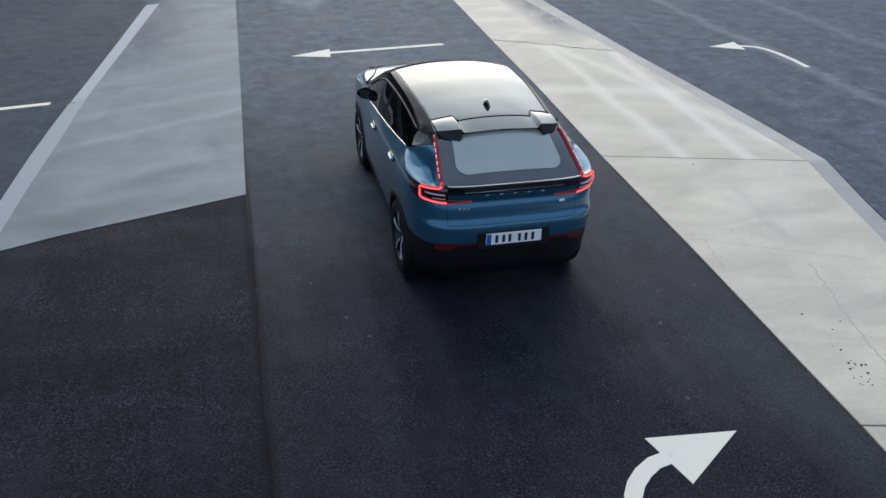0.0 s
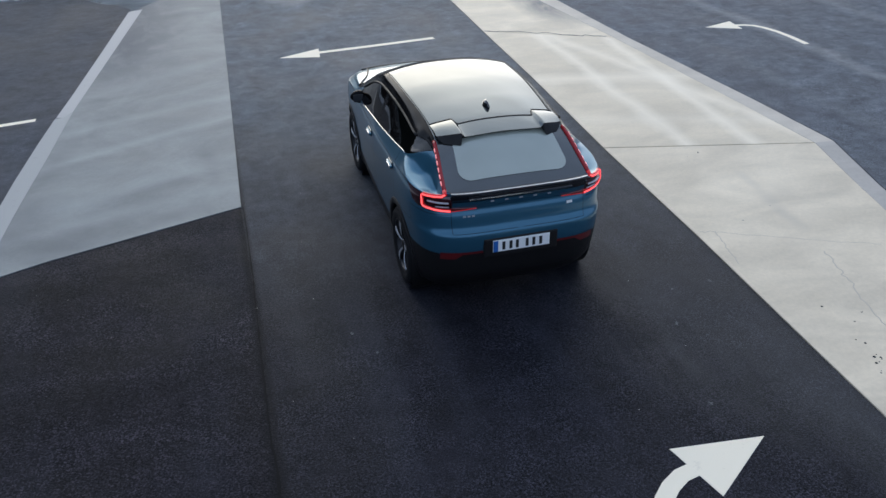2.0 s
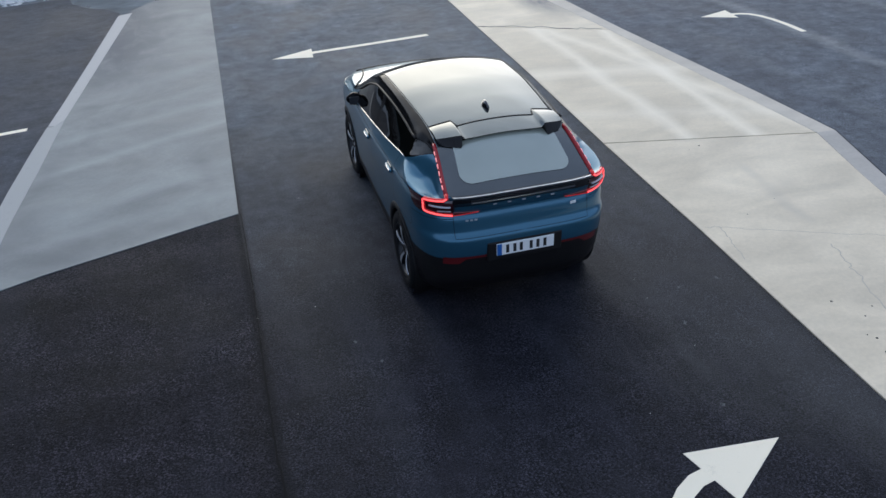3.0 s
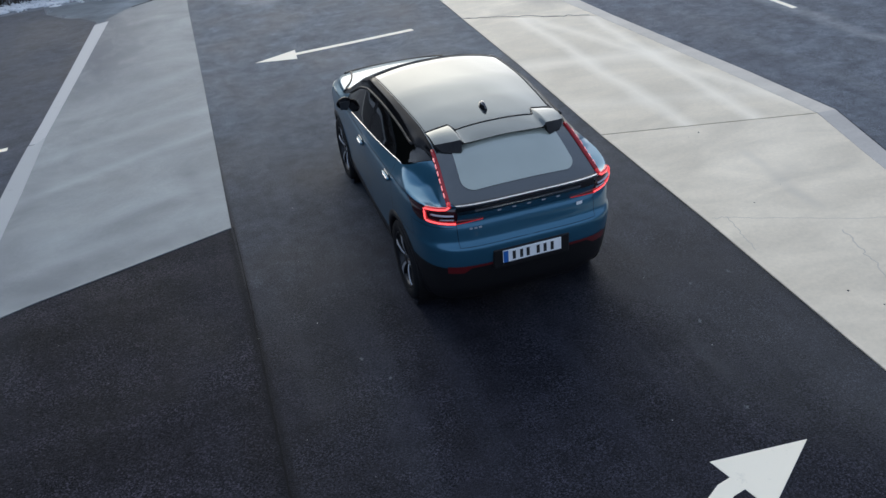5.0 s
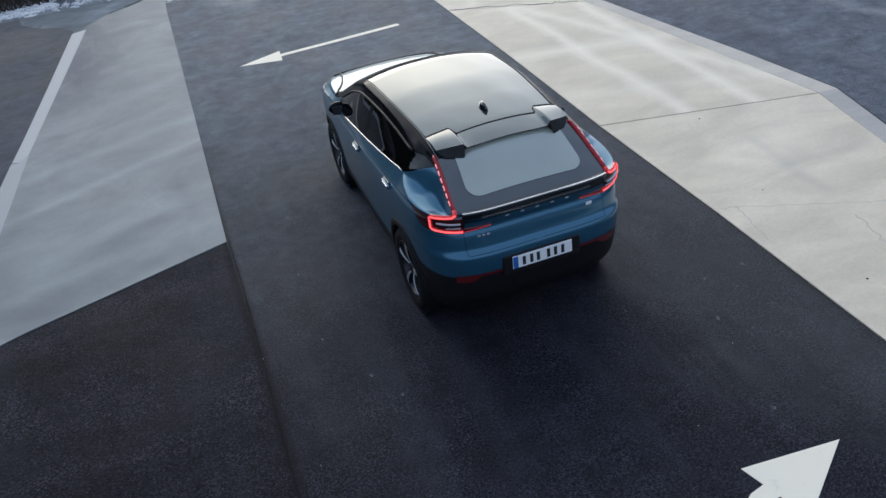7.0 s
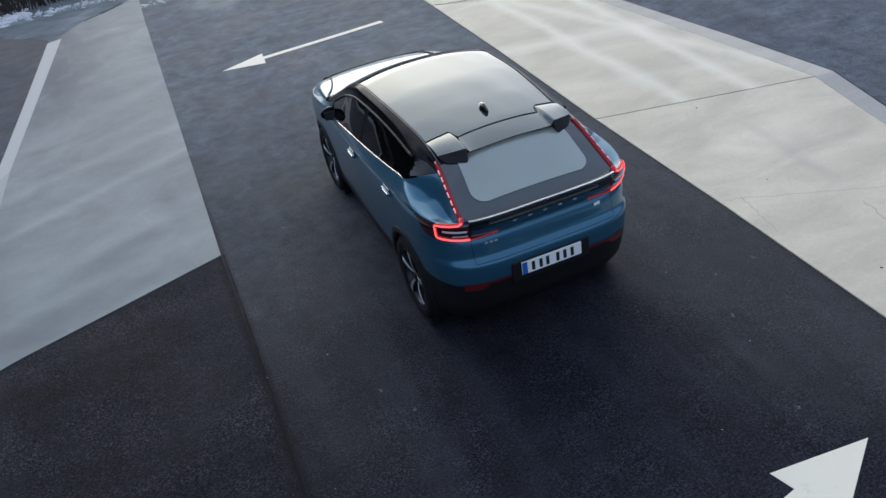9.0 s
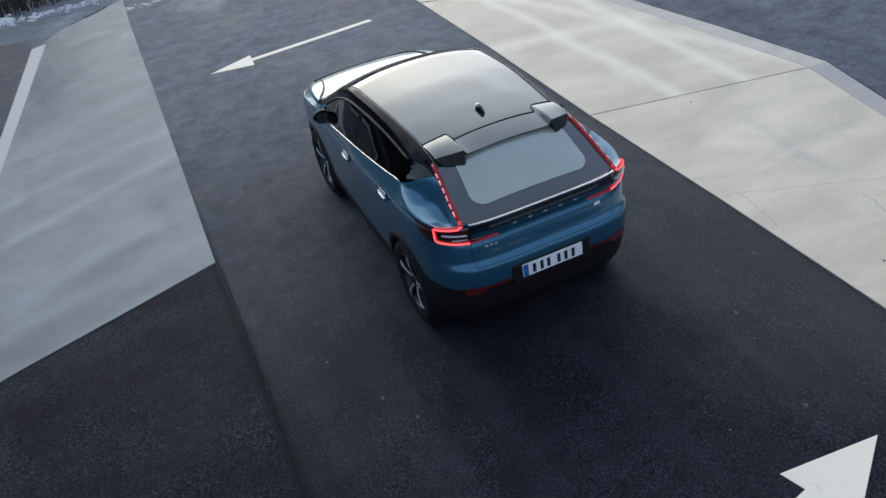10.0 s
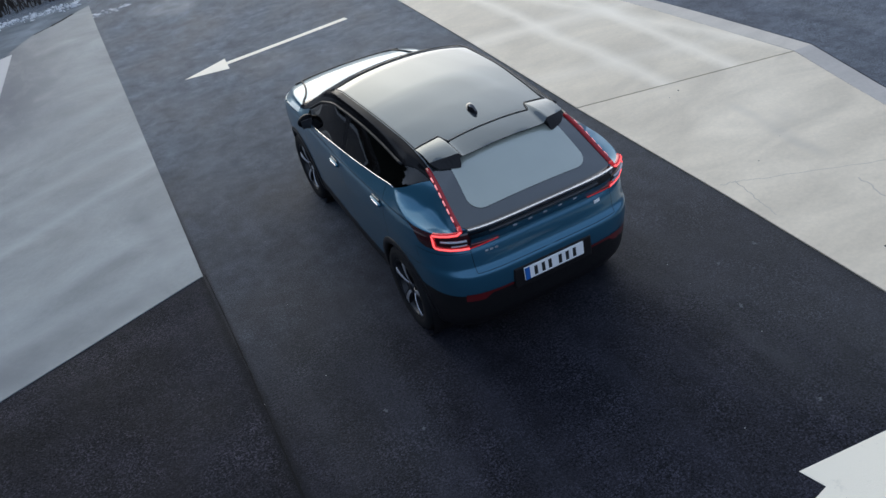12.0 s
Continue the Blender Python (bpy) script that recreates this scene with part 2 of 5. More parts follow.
    nt.links.new(speck.outputs["Fac"], b2.inputs["Height"])
    nt.links.new(b1.outputs[0], b2.inputs["Normal"])
    nt.links.new(b2.outputs[0], p.inputs["Normal"])
    return m


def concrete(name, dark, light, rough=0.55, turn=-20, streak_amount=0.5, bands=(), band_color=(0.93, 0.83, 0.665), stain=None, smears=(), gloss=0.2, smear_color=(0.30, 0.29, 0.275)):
    """Trowelled concrete: cloudy tone, brushed sweeps, pores and dark specks."""
    m, nt, p = shader(name)
    tc = node(nt, "ShaderNodeTexCoord")
    vec = tc.outputs["Object"]
    clouds = node(nt, "ShaderNodeTexNoise", Scale=0.8, Detail=7.0, Roughness=0.6, Distortion=0.6)
    nt.links.new(vec, clouds.inputs["Vector"])
    sweep_map = node(nt, "ShaderNodeMapping", Scale=(0.5, 1.1, 1.0), Rotation=(0, 0, radians(turn)))
    nt.links.new(vec, sweep_map.inputs["Vector"])
    sweep = node(nt, "ShaderNodeTexNoise", Scale=1.6, Detail=6.0, Roughness=0.55, Distortion=0.5)
    nt.links.new(sweep_map.outputs[0], sweep.inputs["Vector"])
    fine = node(nt, "ShaderNodeTexNoise", Scale=24.0, Detail=5.0, Roughness=0.75)
    nt.links.new(vec, fine.inputs["Vector"])
    f1 = ramp(nt, 0.3, 0.7)
    nt.links.new(clouds.outputs["Fac"], f1.inputs["Value"])
    c = mixed(nt, f1.outputs[0], dark, light)
    f2 = ramp(nt, 0.35, 0.68, 1 - 0.3 * streak_amount, 1 + 0.25 * streak_amount)
    nt.links.new(sweep.outputs["Fac"], f2.inputs["Value"])
    c = mixed(nt, 1.0, c, f2.outputs[0], "MULTIPLY")
    f3 = ramp(nt, 0.3, 0.7, 0.93, 1.05)
    nt.links.new(fine.outputs["Fac"], f3.inputs["Value"])
    c = mixed(nt, 1.0, c, f3.outputs[0], "MULTIPLY")
    axes = nt.nodes.new("ShaderNodeSeparateXYZ")
    nt.links.new(vec, axes.inputs[0])
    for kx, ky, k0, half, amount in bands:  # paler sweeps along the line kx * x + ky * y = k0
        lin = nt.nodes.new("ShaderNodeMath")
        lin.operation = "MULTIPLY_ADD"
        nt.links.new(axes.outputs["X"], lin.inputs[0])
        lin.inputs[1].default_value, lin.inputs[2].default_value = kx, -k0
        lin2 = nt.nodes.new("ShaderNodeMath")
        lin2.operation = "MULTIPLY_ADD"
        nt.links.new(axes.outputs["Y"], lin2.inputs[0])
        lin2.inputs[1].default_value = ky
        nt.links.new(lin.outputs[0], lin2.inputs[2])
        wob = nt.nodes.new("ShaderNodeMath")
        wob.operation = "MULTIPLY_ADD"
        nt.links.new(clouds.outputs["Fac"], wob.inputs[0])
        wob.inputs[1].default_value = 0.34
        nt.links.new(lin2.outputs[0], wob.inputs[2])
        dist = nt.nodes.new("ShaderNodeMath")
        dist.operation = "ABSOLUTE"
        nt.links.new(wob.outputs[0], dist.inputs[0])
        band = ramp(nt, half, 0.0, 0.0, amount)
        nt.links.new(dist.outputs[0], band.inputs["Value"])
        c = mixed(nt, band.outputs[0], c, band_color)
    if stain:  # a damp, dirty patch: x and y from where it begins to where it is full
        sx, sy = ramp(nt, stain[0], stain[1]), ramp(nt, stain[2], stain[3])
        nt.links.new(axes.outputs["X"], sx.inputs["Value"])
        nt.links.new(axes.outputs["Y"], sy.inputs["Value"])
        blot = ramp(nt, 0.32, 0.55, 0.5, 1.0)
        blot_map = node(nt, "ShaderNodeMapping", Scale=(1.6, 0.7, 1.0), Rotation=(0, 0, radians(-40)))
        nt.links.new(vec, blot_map.inputs["Vector"])
        blots = node(nt, "ShaderNodeTexNoise", Scale=1.5, Detail=7.0, Roughness=0.65, Distortion=0.4)
        nt.links.new(blot_map.outputs[0], blots.inputs["Vector"])
        nt.links.new(blots.outputs["Fac"], blot.inputs["Value"])
        m1, m2 = nt.nodes.new("ShaderNodeMath"), nt.nodes.new("ShaderNodeMath")
        m1.operation = m2.operation = "MULTIPLY"
        nt.links.new(sx.outputs[0], m1.inputs[0])
        nt.links.new(sy.outputs[0], m1.inputs[1])
        nt.links.new(m1.outputs[0], m2.inputs[0])
        nt.links.new(blot.outputs[0], m2.inputs[1])
        c = mixed(nt, m2.outputs[0], c, (0.098, 0.113, 0.132))
    for px, py, turned, rx, ry, amount in smears:  # faint grey scuffs
        shift = node(nt, "ShaderNodeMapping", Location=(-px, -py, 0))
        turn_map = node(nt, "ShaderNodeMapping", Rotation=(0, 0, radians(turned)))
        size_map = node(nt, "ShaderNodeMapping", Scale=(1 / rx, 1 / ry, 1))
        nt.links.new(vec, shift.inputs["Vector"])
        nt.links.new(shift.outputs[0], turn_map.inputs["Vector"])
        nt.links.new(turn_map.outputs[0], size_map.inputs["Vector"])
        far = nt.nodes.new("ShaderNodeVectorMath")
        far.operation = "LENGTH"
        nt.links.new(size_map.outputs[0], far.inputs[0])
        edge = nt.nodes.new("ShaderNodeMath")
        edge.operation = "MULTIPLY_ADD"
        nt.links.new(fine.outputs["Fac"], edge.inputs[0])
        edge.inputs[1].default_value = -1.2
        nt.links.new(far.outputs["Value"], edge.inputs[2])
        scuff = ramp(nt, 0.3, -0.4, 0.0, amount)
        nt.links.new(edge.outputs[0], scuff.inputs["Value"])
        c = mixed(nt, scuff.outputs[0], c, smear_color)
    p.inputs["Specular IOR Level"].default_value = gloss
    nt.links.new(c, p.inputs["Base Color"])
    r = ramp(nt, 0.35, 0.65, rough - 0.02, rough + 0.04)
    nt.links.new(sweep.outputs["Fac"], r.inputs["Value"])
    nt.links.new(r.outputs[0], p.inputs["Roughness"])
    bump = node(nt, "ShaderNodeBump", Strength=0.25, Distance=0.003)
    nt.links.new(fine.outputs["Fac"], bump.inputs["Height"])
    nt.links.new(bump.outputs[0], p.inputs["Normal"])
    return m


def road_paint(name, color):
    """Thermoplastic marking, scuffed, with grit showing through where it is worn."""
    m, nt, p = shader(name)
    tc = node(nt, "ShaderNodeTexCoord")
    wear = node(nt, "ShaderNodeTexNoise", Scale=9.0, Detail=8.0, Roughness=0.75)
    nt.links.new(tc.outputs["Object"], wear.inputs["Vector"])
    f = ramp(nt, 0.58, 0.82, 0.0, 0.7)
    nt.links.new(wear.outputs["Fac"], f.inputs["Value"])
    nt.links.new(mixed(nt, f.outputs[0], color, tuple(c * 0.55 for c in color)), p.inputs["Base Color"])
    p.inputs["Roughness"].default_value = 0.6
    grit = node(nt, "ShaderNodeTexNoise", Scale=120.0, Detail=3.0)
    nt.links.new(tc.outputs["Object"], grit.inputs["Vector"])
    bump = node(nt, "ShaderNodeBump", Strength=0.4, Distance=0.003)
    nt.links.new(grit.outputs["Fac"], bump.inputs["Height"])
    nt.links.new(bump.outputs[0], p.inputs["Normal"])
    return m


def glow(name, color, strength, base=None):
    m, nt, p = shader(name)
    p.inputs["Base Color"].default_value = (*(base or color), 1)
    p.inputs["Emission Color"].default_value = (*color, 1)
    p.inputs["Emission Strength"].default_value = strength
    p.inputs["Roughness"].default_value = 0.2
    return m


def tinted_glass(name, tint, ior=1.6):
    """A thin tinted pane: it mirrors by Fresnel and lets tinted light through."""
    m = bpy.data.materials.new(name)
    m.use_nodes = True
    nt = m.node_tree
    nt.nodes.clear()
    clear = nt.nodes.new("ShaderNodeBsdfTransparent")
    clear.inputs["Color"].default_value = (*tint, 1)
    gloss = nt.nodes.new("ShaderNodeBsdfGlossy")
    gloss.inputs["Roughness"].default_value = 0.02
    fres = nt.nodes.new("ShaderNodeFresnel")
    fres.inputs["IOR"].default_value = ior
    mix = nt.nodes.new("ShaderNodeMixShader")
    out = nt.nodes.new("ShaderNodeOutputMaterial")
    nt.links.new(fres.outputs[0], mix.inputs[0])
    nt.links.new(clear.outputs[0], mix.inputs[1])
    nt.links.new(gloss.outputs[0], mix.inputs[2])
    nt.links.new(mix.outputs[0], out.inputs["Surface"])
    return m


def car_paint(name, color):
    m, nt, p = shader(name)
    tc = node(nt, "ShaderNodeTexCoord")
    flake = node(nt, "ShaderNodeTexVoronoi", Scale=900.0)
    nt.links.new(tc.outputs["Object"], flake.inputs["Vector"])
    f = ramp(nt, 0.0, 1.0, 0.85, 1.2)
    nt.links.new(flake.outputs["Color"], f.inputs["Value"])
    nt.links.new(mixed(nt, 1.0, color, f.outputs[0], "MULTIPLY"), p.inputs["Base Color"])
    p.inputs["Metallic"].default_value, p.inputs["Roughness"].default_value = 0.5, 0.28
    p.inputs["Coat Weight"].default_value, p.inputs["Coat Roughness"].default_value, p.inputs["Coat IOR"].default_value = 0.7, 0.02, 1.40
    return m


# the lane's far sheen is painted into its colour from y -1.7 to 5.9
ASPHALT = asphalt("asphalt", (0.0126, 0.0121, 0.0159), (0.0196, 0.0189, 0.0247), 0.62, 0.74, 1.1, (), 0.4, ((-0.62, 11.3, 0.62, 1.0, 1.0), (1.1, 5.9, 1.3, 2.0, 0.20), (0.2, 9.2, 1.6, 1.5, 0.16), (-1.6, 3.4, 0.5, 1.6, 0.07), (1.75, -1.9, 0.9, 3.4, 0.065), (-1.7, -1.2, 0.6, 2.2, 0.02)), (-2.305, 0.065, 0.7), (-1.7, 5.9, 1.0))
ASPHALT_BAY = asphalt("smooth_asphalt", (0.038, 0.045, 0.057), (0.056, 0.065, 0.080), 0.62, 0.74, 0.3, (), 0.3)
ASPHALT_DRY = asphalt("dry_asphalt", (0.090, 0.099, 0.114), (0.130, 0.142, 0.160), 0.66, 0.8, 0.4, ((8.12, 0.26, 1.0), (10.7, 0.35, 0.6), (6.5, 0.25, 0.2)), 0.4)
ASPHALT_OLD = asphalt("coarse_asphalt", (0.0097, 0.0088, 0.0114), (0.0172, 0.0157, 0.0198), 0.66, 0.8, 1.3, (), 0.3, (), (-2.325, 0.065, 0.7), None, 0.4)
TAR = plain("tar_seam", (0.0048, 0.0048, 0.0058), 0.85, spec=0.18, grain=0.8, grain_scale=60)
SLAB = concrete("pale_concrete", (0.636, 0.545, 0.410), (0.724, 0.626, 0.478), 0.5, 10, 0.5, stain=(3.9, 4.5, 6.6, 8.2), smears=((3.57, -0.45, 5, 0.11, 0.38, 0.17), (3.49, -1.0, 12, 0.15, 0.5, 0.18), (3.43, -1.45, 0, 0.12, 0.4, 0.17), (3.75, -0.85, -40, 0.28, 0.2, 0.11)))
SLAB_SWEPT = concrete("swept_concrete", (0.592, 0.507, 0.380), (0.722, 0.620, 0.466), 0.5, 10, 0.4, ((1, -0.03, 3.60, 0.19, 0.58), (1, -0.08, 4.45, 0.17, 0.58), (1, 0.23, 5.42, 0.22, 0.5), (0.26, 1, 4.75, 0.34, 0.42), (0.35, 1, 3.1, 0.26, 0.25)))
DIRTY = concrete("dirty_concrete", (0.125, 0.142, 0.152), (0.235, 0.258, 0.268), 0.8, 20, 1.0, gloss=0.05)
KERB = concrete("kerb_concrete", (0.42, 0.385, 0.345), (0.50, 0.462, 0.415), 0.6, 60, 0.4)
KERB_PALE = concrete("pale_kerb_concrete", (0.52, 0.465, 0.395), (0.60, 0.54, 0.455), 0.6, 60, 0.4)
APRON = concrete("grey_concrete", (0.187, 0.199, 0.197), (0.311, 0.327, 0.314), 0.6, -30, 0.25, ((-0.5, 1, 5.10, 0.20, 0.38), (-0.42, 1, 5.85, 0.24, 0.30), (-0.45, 1, 3.4, 0.30, 0.22), (-0.7, 1, 8.6, 0.4, 0.25), (-0.3, 1, 2.2, 0.22, 0.22)), (0.40, 0.425, 0.415), (-2.7, -3.9, 5.0, 7.8), ((-4.75, 1.0, 10, 0.55, 1.1, 0.45), (-4.1, 0.45, 68, 0.45, 0.8, 0.45), (-3.2, 0.65, 66, 0.22, 0.7, 0.35), (-4.6, 2.7, 12, 0.30, 0.9, 0.3), (-2.6, 2.0, -6, 0.16, 1.0, 0.22)), 0.2, (0.125, 0.130, 0.138))
PAINT = road_paint("white_road_paint", (0.95, 0.845, 0.655))
PAINT_GREY = road_paint("greyed_road_paint", (0.40, 0.40, 0.39))
PAINT_WORN = road_paint("worn_road_paint", (0.325, 0.335, 0.33))
SNOW = plain("old_snow", (0.62, 0.62, 0.615), 0.7, grain=0.8, grain_scale=30)
BRUSH = plain("bare_twigs", (0.045, 0.035, 0.028), 0.9)
UNSEEN_WOODS = plain("unseen_dark_woods", (0.030, 0.035, 0.030), 0.95, grain=1.0, grain_scale=2.0, spec=0.1)
CRACK = plain("worn_crack", (0.50, 0.44, 0.36), 0.8)
SCUFF = plain("scuffed_stone", (0.085, 0.088, 0.095), 0.8)
GRIT = plain("dark_grit", (0.03, 0.03, 0.032), 0.9)
BLUE = car_paint("blue_metallic_paint", (0.034, 0.134, 0.208))
BLACK_GLOSS = plain("black_gloss", (0.010, 0.010, 0.012), 0.12, coat=1.0)
ROOF_GLASS = plain("dark_roof_glass", (0.012, 0.016, 0.018), 0.05, ior=1.88, spec=0.5)
ROOF_GLASS.node_tree.nodes["Principled BSDF"].inputs["Specular Tint"].default_value = (0.84, 0.98, 1.05, 1)
# the pale base colour stands in for part of the sky mirrored in the pane
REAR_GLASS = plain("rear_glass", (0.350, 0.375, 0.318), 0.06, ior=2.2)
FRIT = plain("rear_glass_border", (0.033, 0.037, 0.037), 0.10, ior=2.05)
SIDE_GLASS = tinted_glass("tinted_side_glass", (0.055, 0.06, 0.062), 1.5)
RAIL = plain("black_roof_side", (0.005, 0.005, 0.006), 0.16, spec=0.08)
BADGE = plain("bright_badge", (0.5, 0.52, 0.55), 0.3, metal=0.3)
PLASTIC = plain("black_textured_plastic", (0.0115, 0.0105, 0.0110), 0.45, spec=0.3, grain=0.5, grain_scale=350)
CHROME = plain("bright_trim", (0.75, 0.76, 0.78), 0.14, metal=1.0)
RUBBER = plain("tyre_rubber", (0.011, 0.011, 0.012), 0.8, spec=0.2, grain=0.4, grain_scale=250)
ALLOY = plain("machined_alloy", (0.55, 0.56, 0.58), 0.35, metal=0.6)
ALLOY_DARK = plain("dark_alloy", (0.012, 0.012, 0.014), 0.35, metal=0.3)
STEEL = plain("brake_steel", (0.10, 0.10, 0.105), 0.45, metal=1.0)
RED_GLOW = glow("red_light_guide", (1.0, 0.11, 0.12), 1.6, (0.6, 0.02, 0.02))
RED_DEEP = glow("deep_red_light", (1.0, 0.035, 0.04), 0.22, (0.45, 0.01, 0.015))
RED_STRIP = glow("dim_red_strip", (1.0, 0.03, 0.045), 0.06, (0.20, 0.01, 0.015))
PINK_GLOW = glow("bright_led", (1.0, 0.30, 0.29), 0.6, (0.9, 0.3, 0.3))
LAMP_DARK = plain("smoked_red_lens", (0.040, 0.004, 0.006), 0.08, coat=1.0)
LAMP_CLEAR = plain("frosted_clear_lens", (0.45, 0.47, 0.50), 0.2, coat=1.0)
REFLECTOR = plain("red_reflector", (0.125, 0.008, 0.010), 0.3, coat=1.0)
PLATE_WHITE = plain("plate_white", (0.92, 0.91, 0.88), 0.4)
PLATE_BLUE = plain("plate_blue", (0.02, 0.13, 0.42), 0.4)
INK = plain("black_ink", (0.02, 0.02, 0.02), 0.5)
CLOTH = plain("dark_upholstery", (0.011, 0.011, 0.013), 0.85, spec=0.2, grain=0.4)


# ---------------------------------------------------------------- mesh helpers
def mesh_of(name, verts, faces, material, smooth=True):
    me = bpy.data.meshes.new(name)
    me.from_pydata([tuple(float(c) for c in v) for v in verts], [], [tuple(int(i) for i in f) for f in faces])
    me.materials.append(material)
    me.polygons.foreach_set("use_smooth", [smooth] * len(me.polygons))
    me.update()
    return me


def thing(name, mesh, parent=None, label="", category="", kind="", group=""):
    ob = new(name, mesh)
    ob.parent = parent
    return tagged(ob, label, category, group, kind)


def part(name, bm, material, parent, label="", smooth=False):
    me = bpy.data.meshes.new(name)
    bm.to_mesh(me)
    bm.free()
    me.materials.append(material)
    me.polygons.foreach_set("use_smooth", [smooth] * len(me.polygons))
    return thing(name, me, parent, label)


def box(size, at=(0, 0, 0), turn=(0, 0, 0), bevel=0.0, segments=2):
    bm = bmesh.new()
    bmesh.ops.create_cube(bm, size=1.0, matrix=pose(*at, *turn) @ Matrix.Diagonal((*size, 1)))
    if bevel:
        bmesh.ops.bevel(bm, geom=bm.edges[:], offset=bevel, segments=segments, profile=0.5, affect="EDGES")
    return bm


def add(bm, other):
    """Joins another bmesh into bm."""
    me = bpy.data.meshes.new("joined")
    other.to_mesh(me)
    other.free()
    bm.from_mesh(me)
    bpy.data.meshes.remove(me)
    return bm


def slab_mesh(name, outline, z0, z1, material, bevel=0.0):
    """A flat piece with the given outline (counter-clockwise), from z0 up to z1, its upper edge bevelled."""
    bm = bmesh.new()
    lower = [bm.verts.new((x, y, z0)) for x, y in outline]
    upper = [bm.verts.new((x, y, z1)) for x, y in outline]
    n = len(outline)
    top = bm.faces.new(upper)
    for i in range(n):
        bm.faces.new((lower[i], lower[(i + 1) % n], upper[(i + 1) % n], upper[i]))
    if bevel:
        bmesh.ops.bevel(bm, geom=list(top.edges), offset=bevel, segments=2, profile=0.5, affect="EDGES")
    bmesh.ops.recalc_face_normals(bm, faces=bm.faces[:])
    me = bpy.data.meshes.new(name)
    bm.to_mesh(me)
    bm.free()
    me.materials.append(material)
    return me


def ribbon(points, width):
    """Outline of a band of that width along points, counter-clockwise."""
    pts = [Vector((*p, 0)) for p in points]
    left, right = [], []
    for i, p in enumerate(pts):
        d = (pts[min(i + 1, len(pts) - 1)] - pts[max(i - 1, 0)]).normalized()
        side = Vector((-d.y, d.x, 0)) * width / 2
        left.append((p + side)[:2])
        right.append((p - side)[:2])
    return right + left[::-1]


def curve(xs, ys):
    """A smooth curve through the given values (cubic, with limited slopes)."""
    xs, ys = np.array(xs, float), np.array(ys, float)
    h, d = np.diff(xs), np.diff(ys) / np.diff(xs)
    m = np.concatenate([[d[0]], np.where(d[:-1] * d[1:] > 0, 2 * d[:-1] * d[1:] / (d[:-1] + d[1:] + 1e-12), 0), [d[-1]]])

    def at(x):
        x = np.clip(np.asarray(x, float), xs[0], xs[-1])
        i = np.clip(np.searchsorted(xs, x) - 1, 0, len(xs) - 2)
        t = (x - xs[i]) / h[i]
        return (2 * t**3 - 3 * t**2 + 1) * ys[i] + (t**3 - 2 * t**2 + t) * h[i] * m[i] + (-2 * t**3 + 3 * t**2) * ys[i + 1] + (t**3 - t**2) * h[i] * m[i + 1]

    return at


def sweep(points, radius, sides=8, flat=1.0):
    """A bmesh tube along points; flat < 1 flattens it along z."""
    bm = bmesh.new()
    pts = [Vector(p) for p in points]
    rings = []
    for i, p in enumerate(pts):
        d = (pts[min(i + 1, len(pts) - 1)] - pts[max(i - 1, 0)]).normalized()
        a = d.cross(Vector((0, 0, 1)))
        a = a.normalized() if a.length > 1e-4 else Vector((1, 0, 0))
        b = a.cross(d).normalized()
        rings.append([bm.verts.new(p + a * radius * math.cos(k * math.tau / sides) + b * radius * flat * math.sin(k * math.tau / sides)) for k in range(sides)])
    for r0, r1 in zip(rings, rings[1:]):
        for k in range(sides):
            bm.faces.new((r0[k], r0[(k + 1) % sides], r1[(k + 1) % sides], r1[k]))
    bm.faces.new(rings[0][::-1])
    bm.faces.new(rings[-1])
    bmesh.ops.recalc_face_normals(bm, faces=bm.faces[:])
    return bm


def lathe(profile, steps=48):
    """A bmesh turned round the x axis; profile: (x, radius)."""
    bm = bmesh.new()
    rings = [[bm.verts.new((x, r * math.cos(k * math.tau / steps), r * math.sin(k * math.tau / steps))) for k in range(steps)] for x, r in profile]
    for r0, r1 in zip(rings, rings[1:]):
        for k in range(steps):
            bm.faces.new((r0[k], r0[(k + 1) % steps], r1[(k + 1) % steps], r1[k]))
    bmesh.ops.recalc_face_normals(bm, faces=bm.faces[:])
    return bm


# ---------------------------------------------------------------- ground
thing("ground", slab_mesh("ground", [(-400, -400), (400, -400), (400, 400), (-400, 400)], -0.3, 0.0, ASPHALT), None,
               "dark grey asphalt of a car park, dusty and partly damp, far sheen painted in", "ground", "structure")

# the coarser, older asphalt beside the lane, ending in a tar-filled seam
thing("pavement", slab_mesh("pavement", [(-9.5, -9.0), (-2.345, -9.0), (-2.325, -3.4), (-2.30, -1.6), (-2.315, 0.74), (-3.4, 0.40), (-4.3, 0.15), (-5.3, -0.20), (-9.5, -1.7)], -0.05, 0.004, ASPHALT_OLD),
                    None, "older coarse black asphalt beside the driving lane", "pavement", "structure")
seam_edge = random.Random(2)
seam_ys = [0.72 - 0.08 * k for k in range(121)]
seam_line = [(-2.305 + 0.02 * math.sin((y + 1.6) * 0.9) * (1 if y > -3.4 else 0.4) - 0.004 * max(0, -2.2 - y), y) for y in seam_ys]
seam_outline = [(x - 0.002 - seam_edge.uniform(0, 0.014) * (1 if y < -0.6 else 0.3), y) for x, y in seam_line] + [(x + 0.002 + seam_edge.uniform(0, 0.010) * (1 if y < -0.6 else 0.3), y) for x, y in reversed(seam_line)]
thing("seam", slab_mesh("seam", seam_outline, -0.01, 0.0055, TAR),
             None, "dark tar-filled joint between two asphalt surfaces", "joint", "structure")

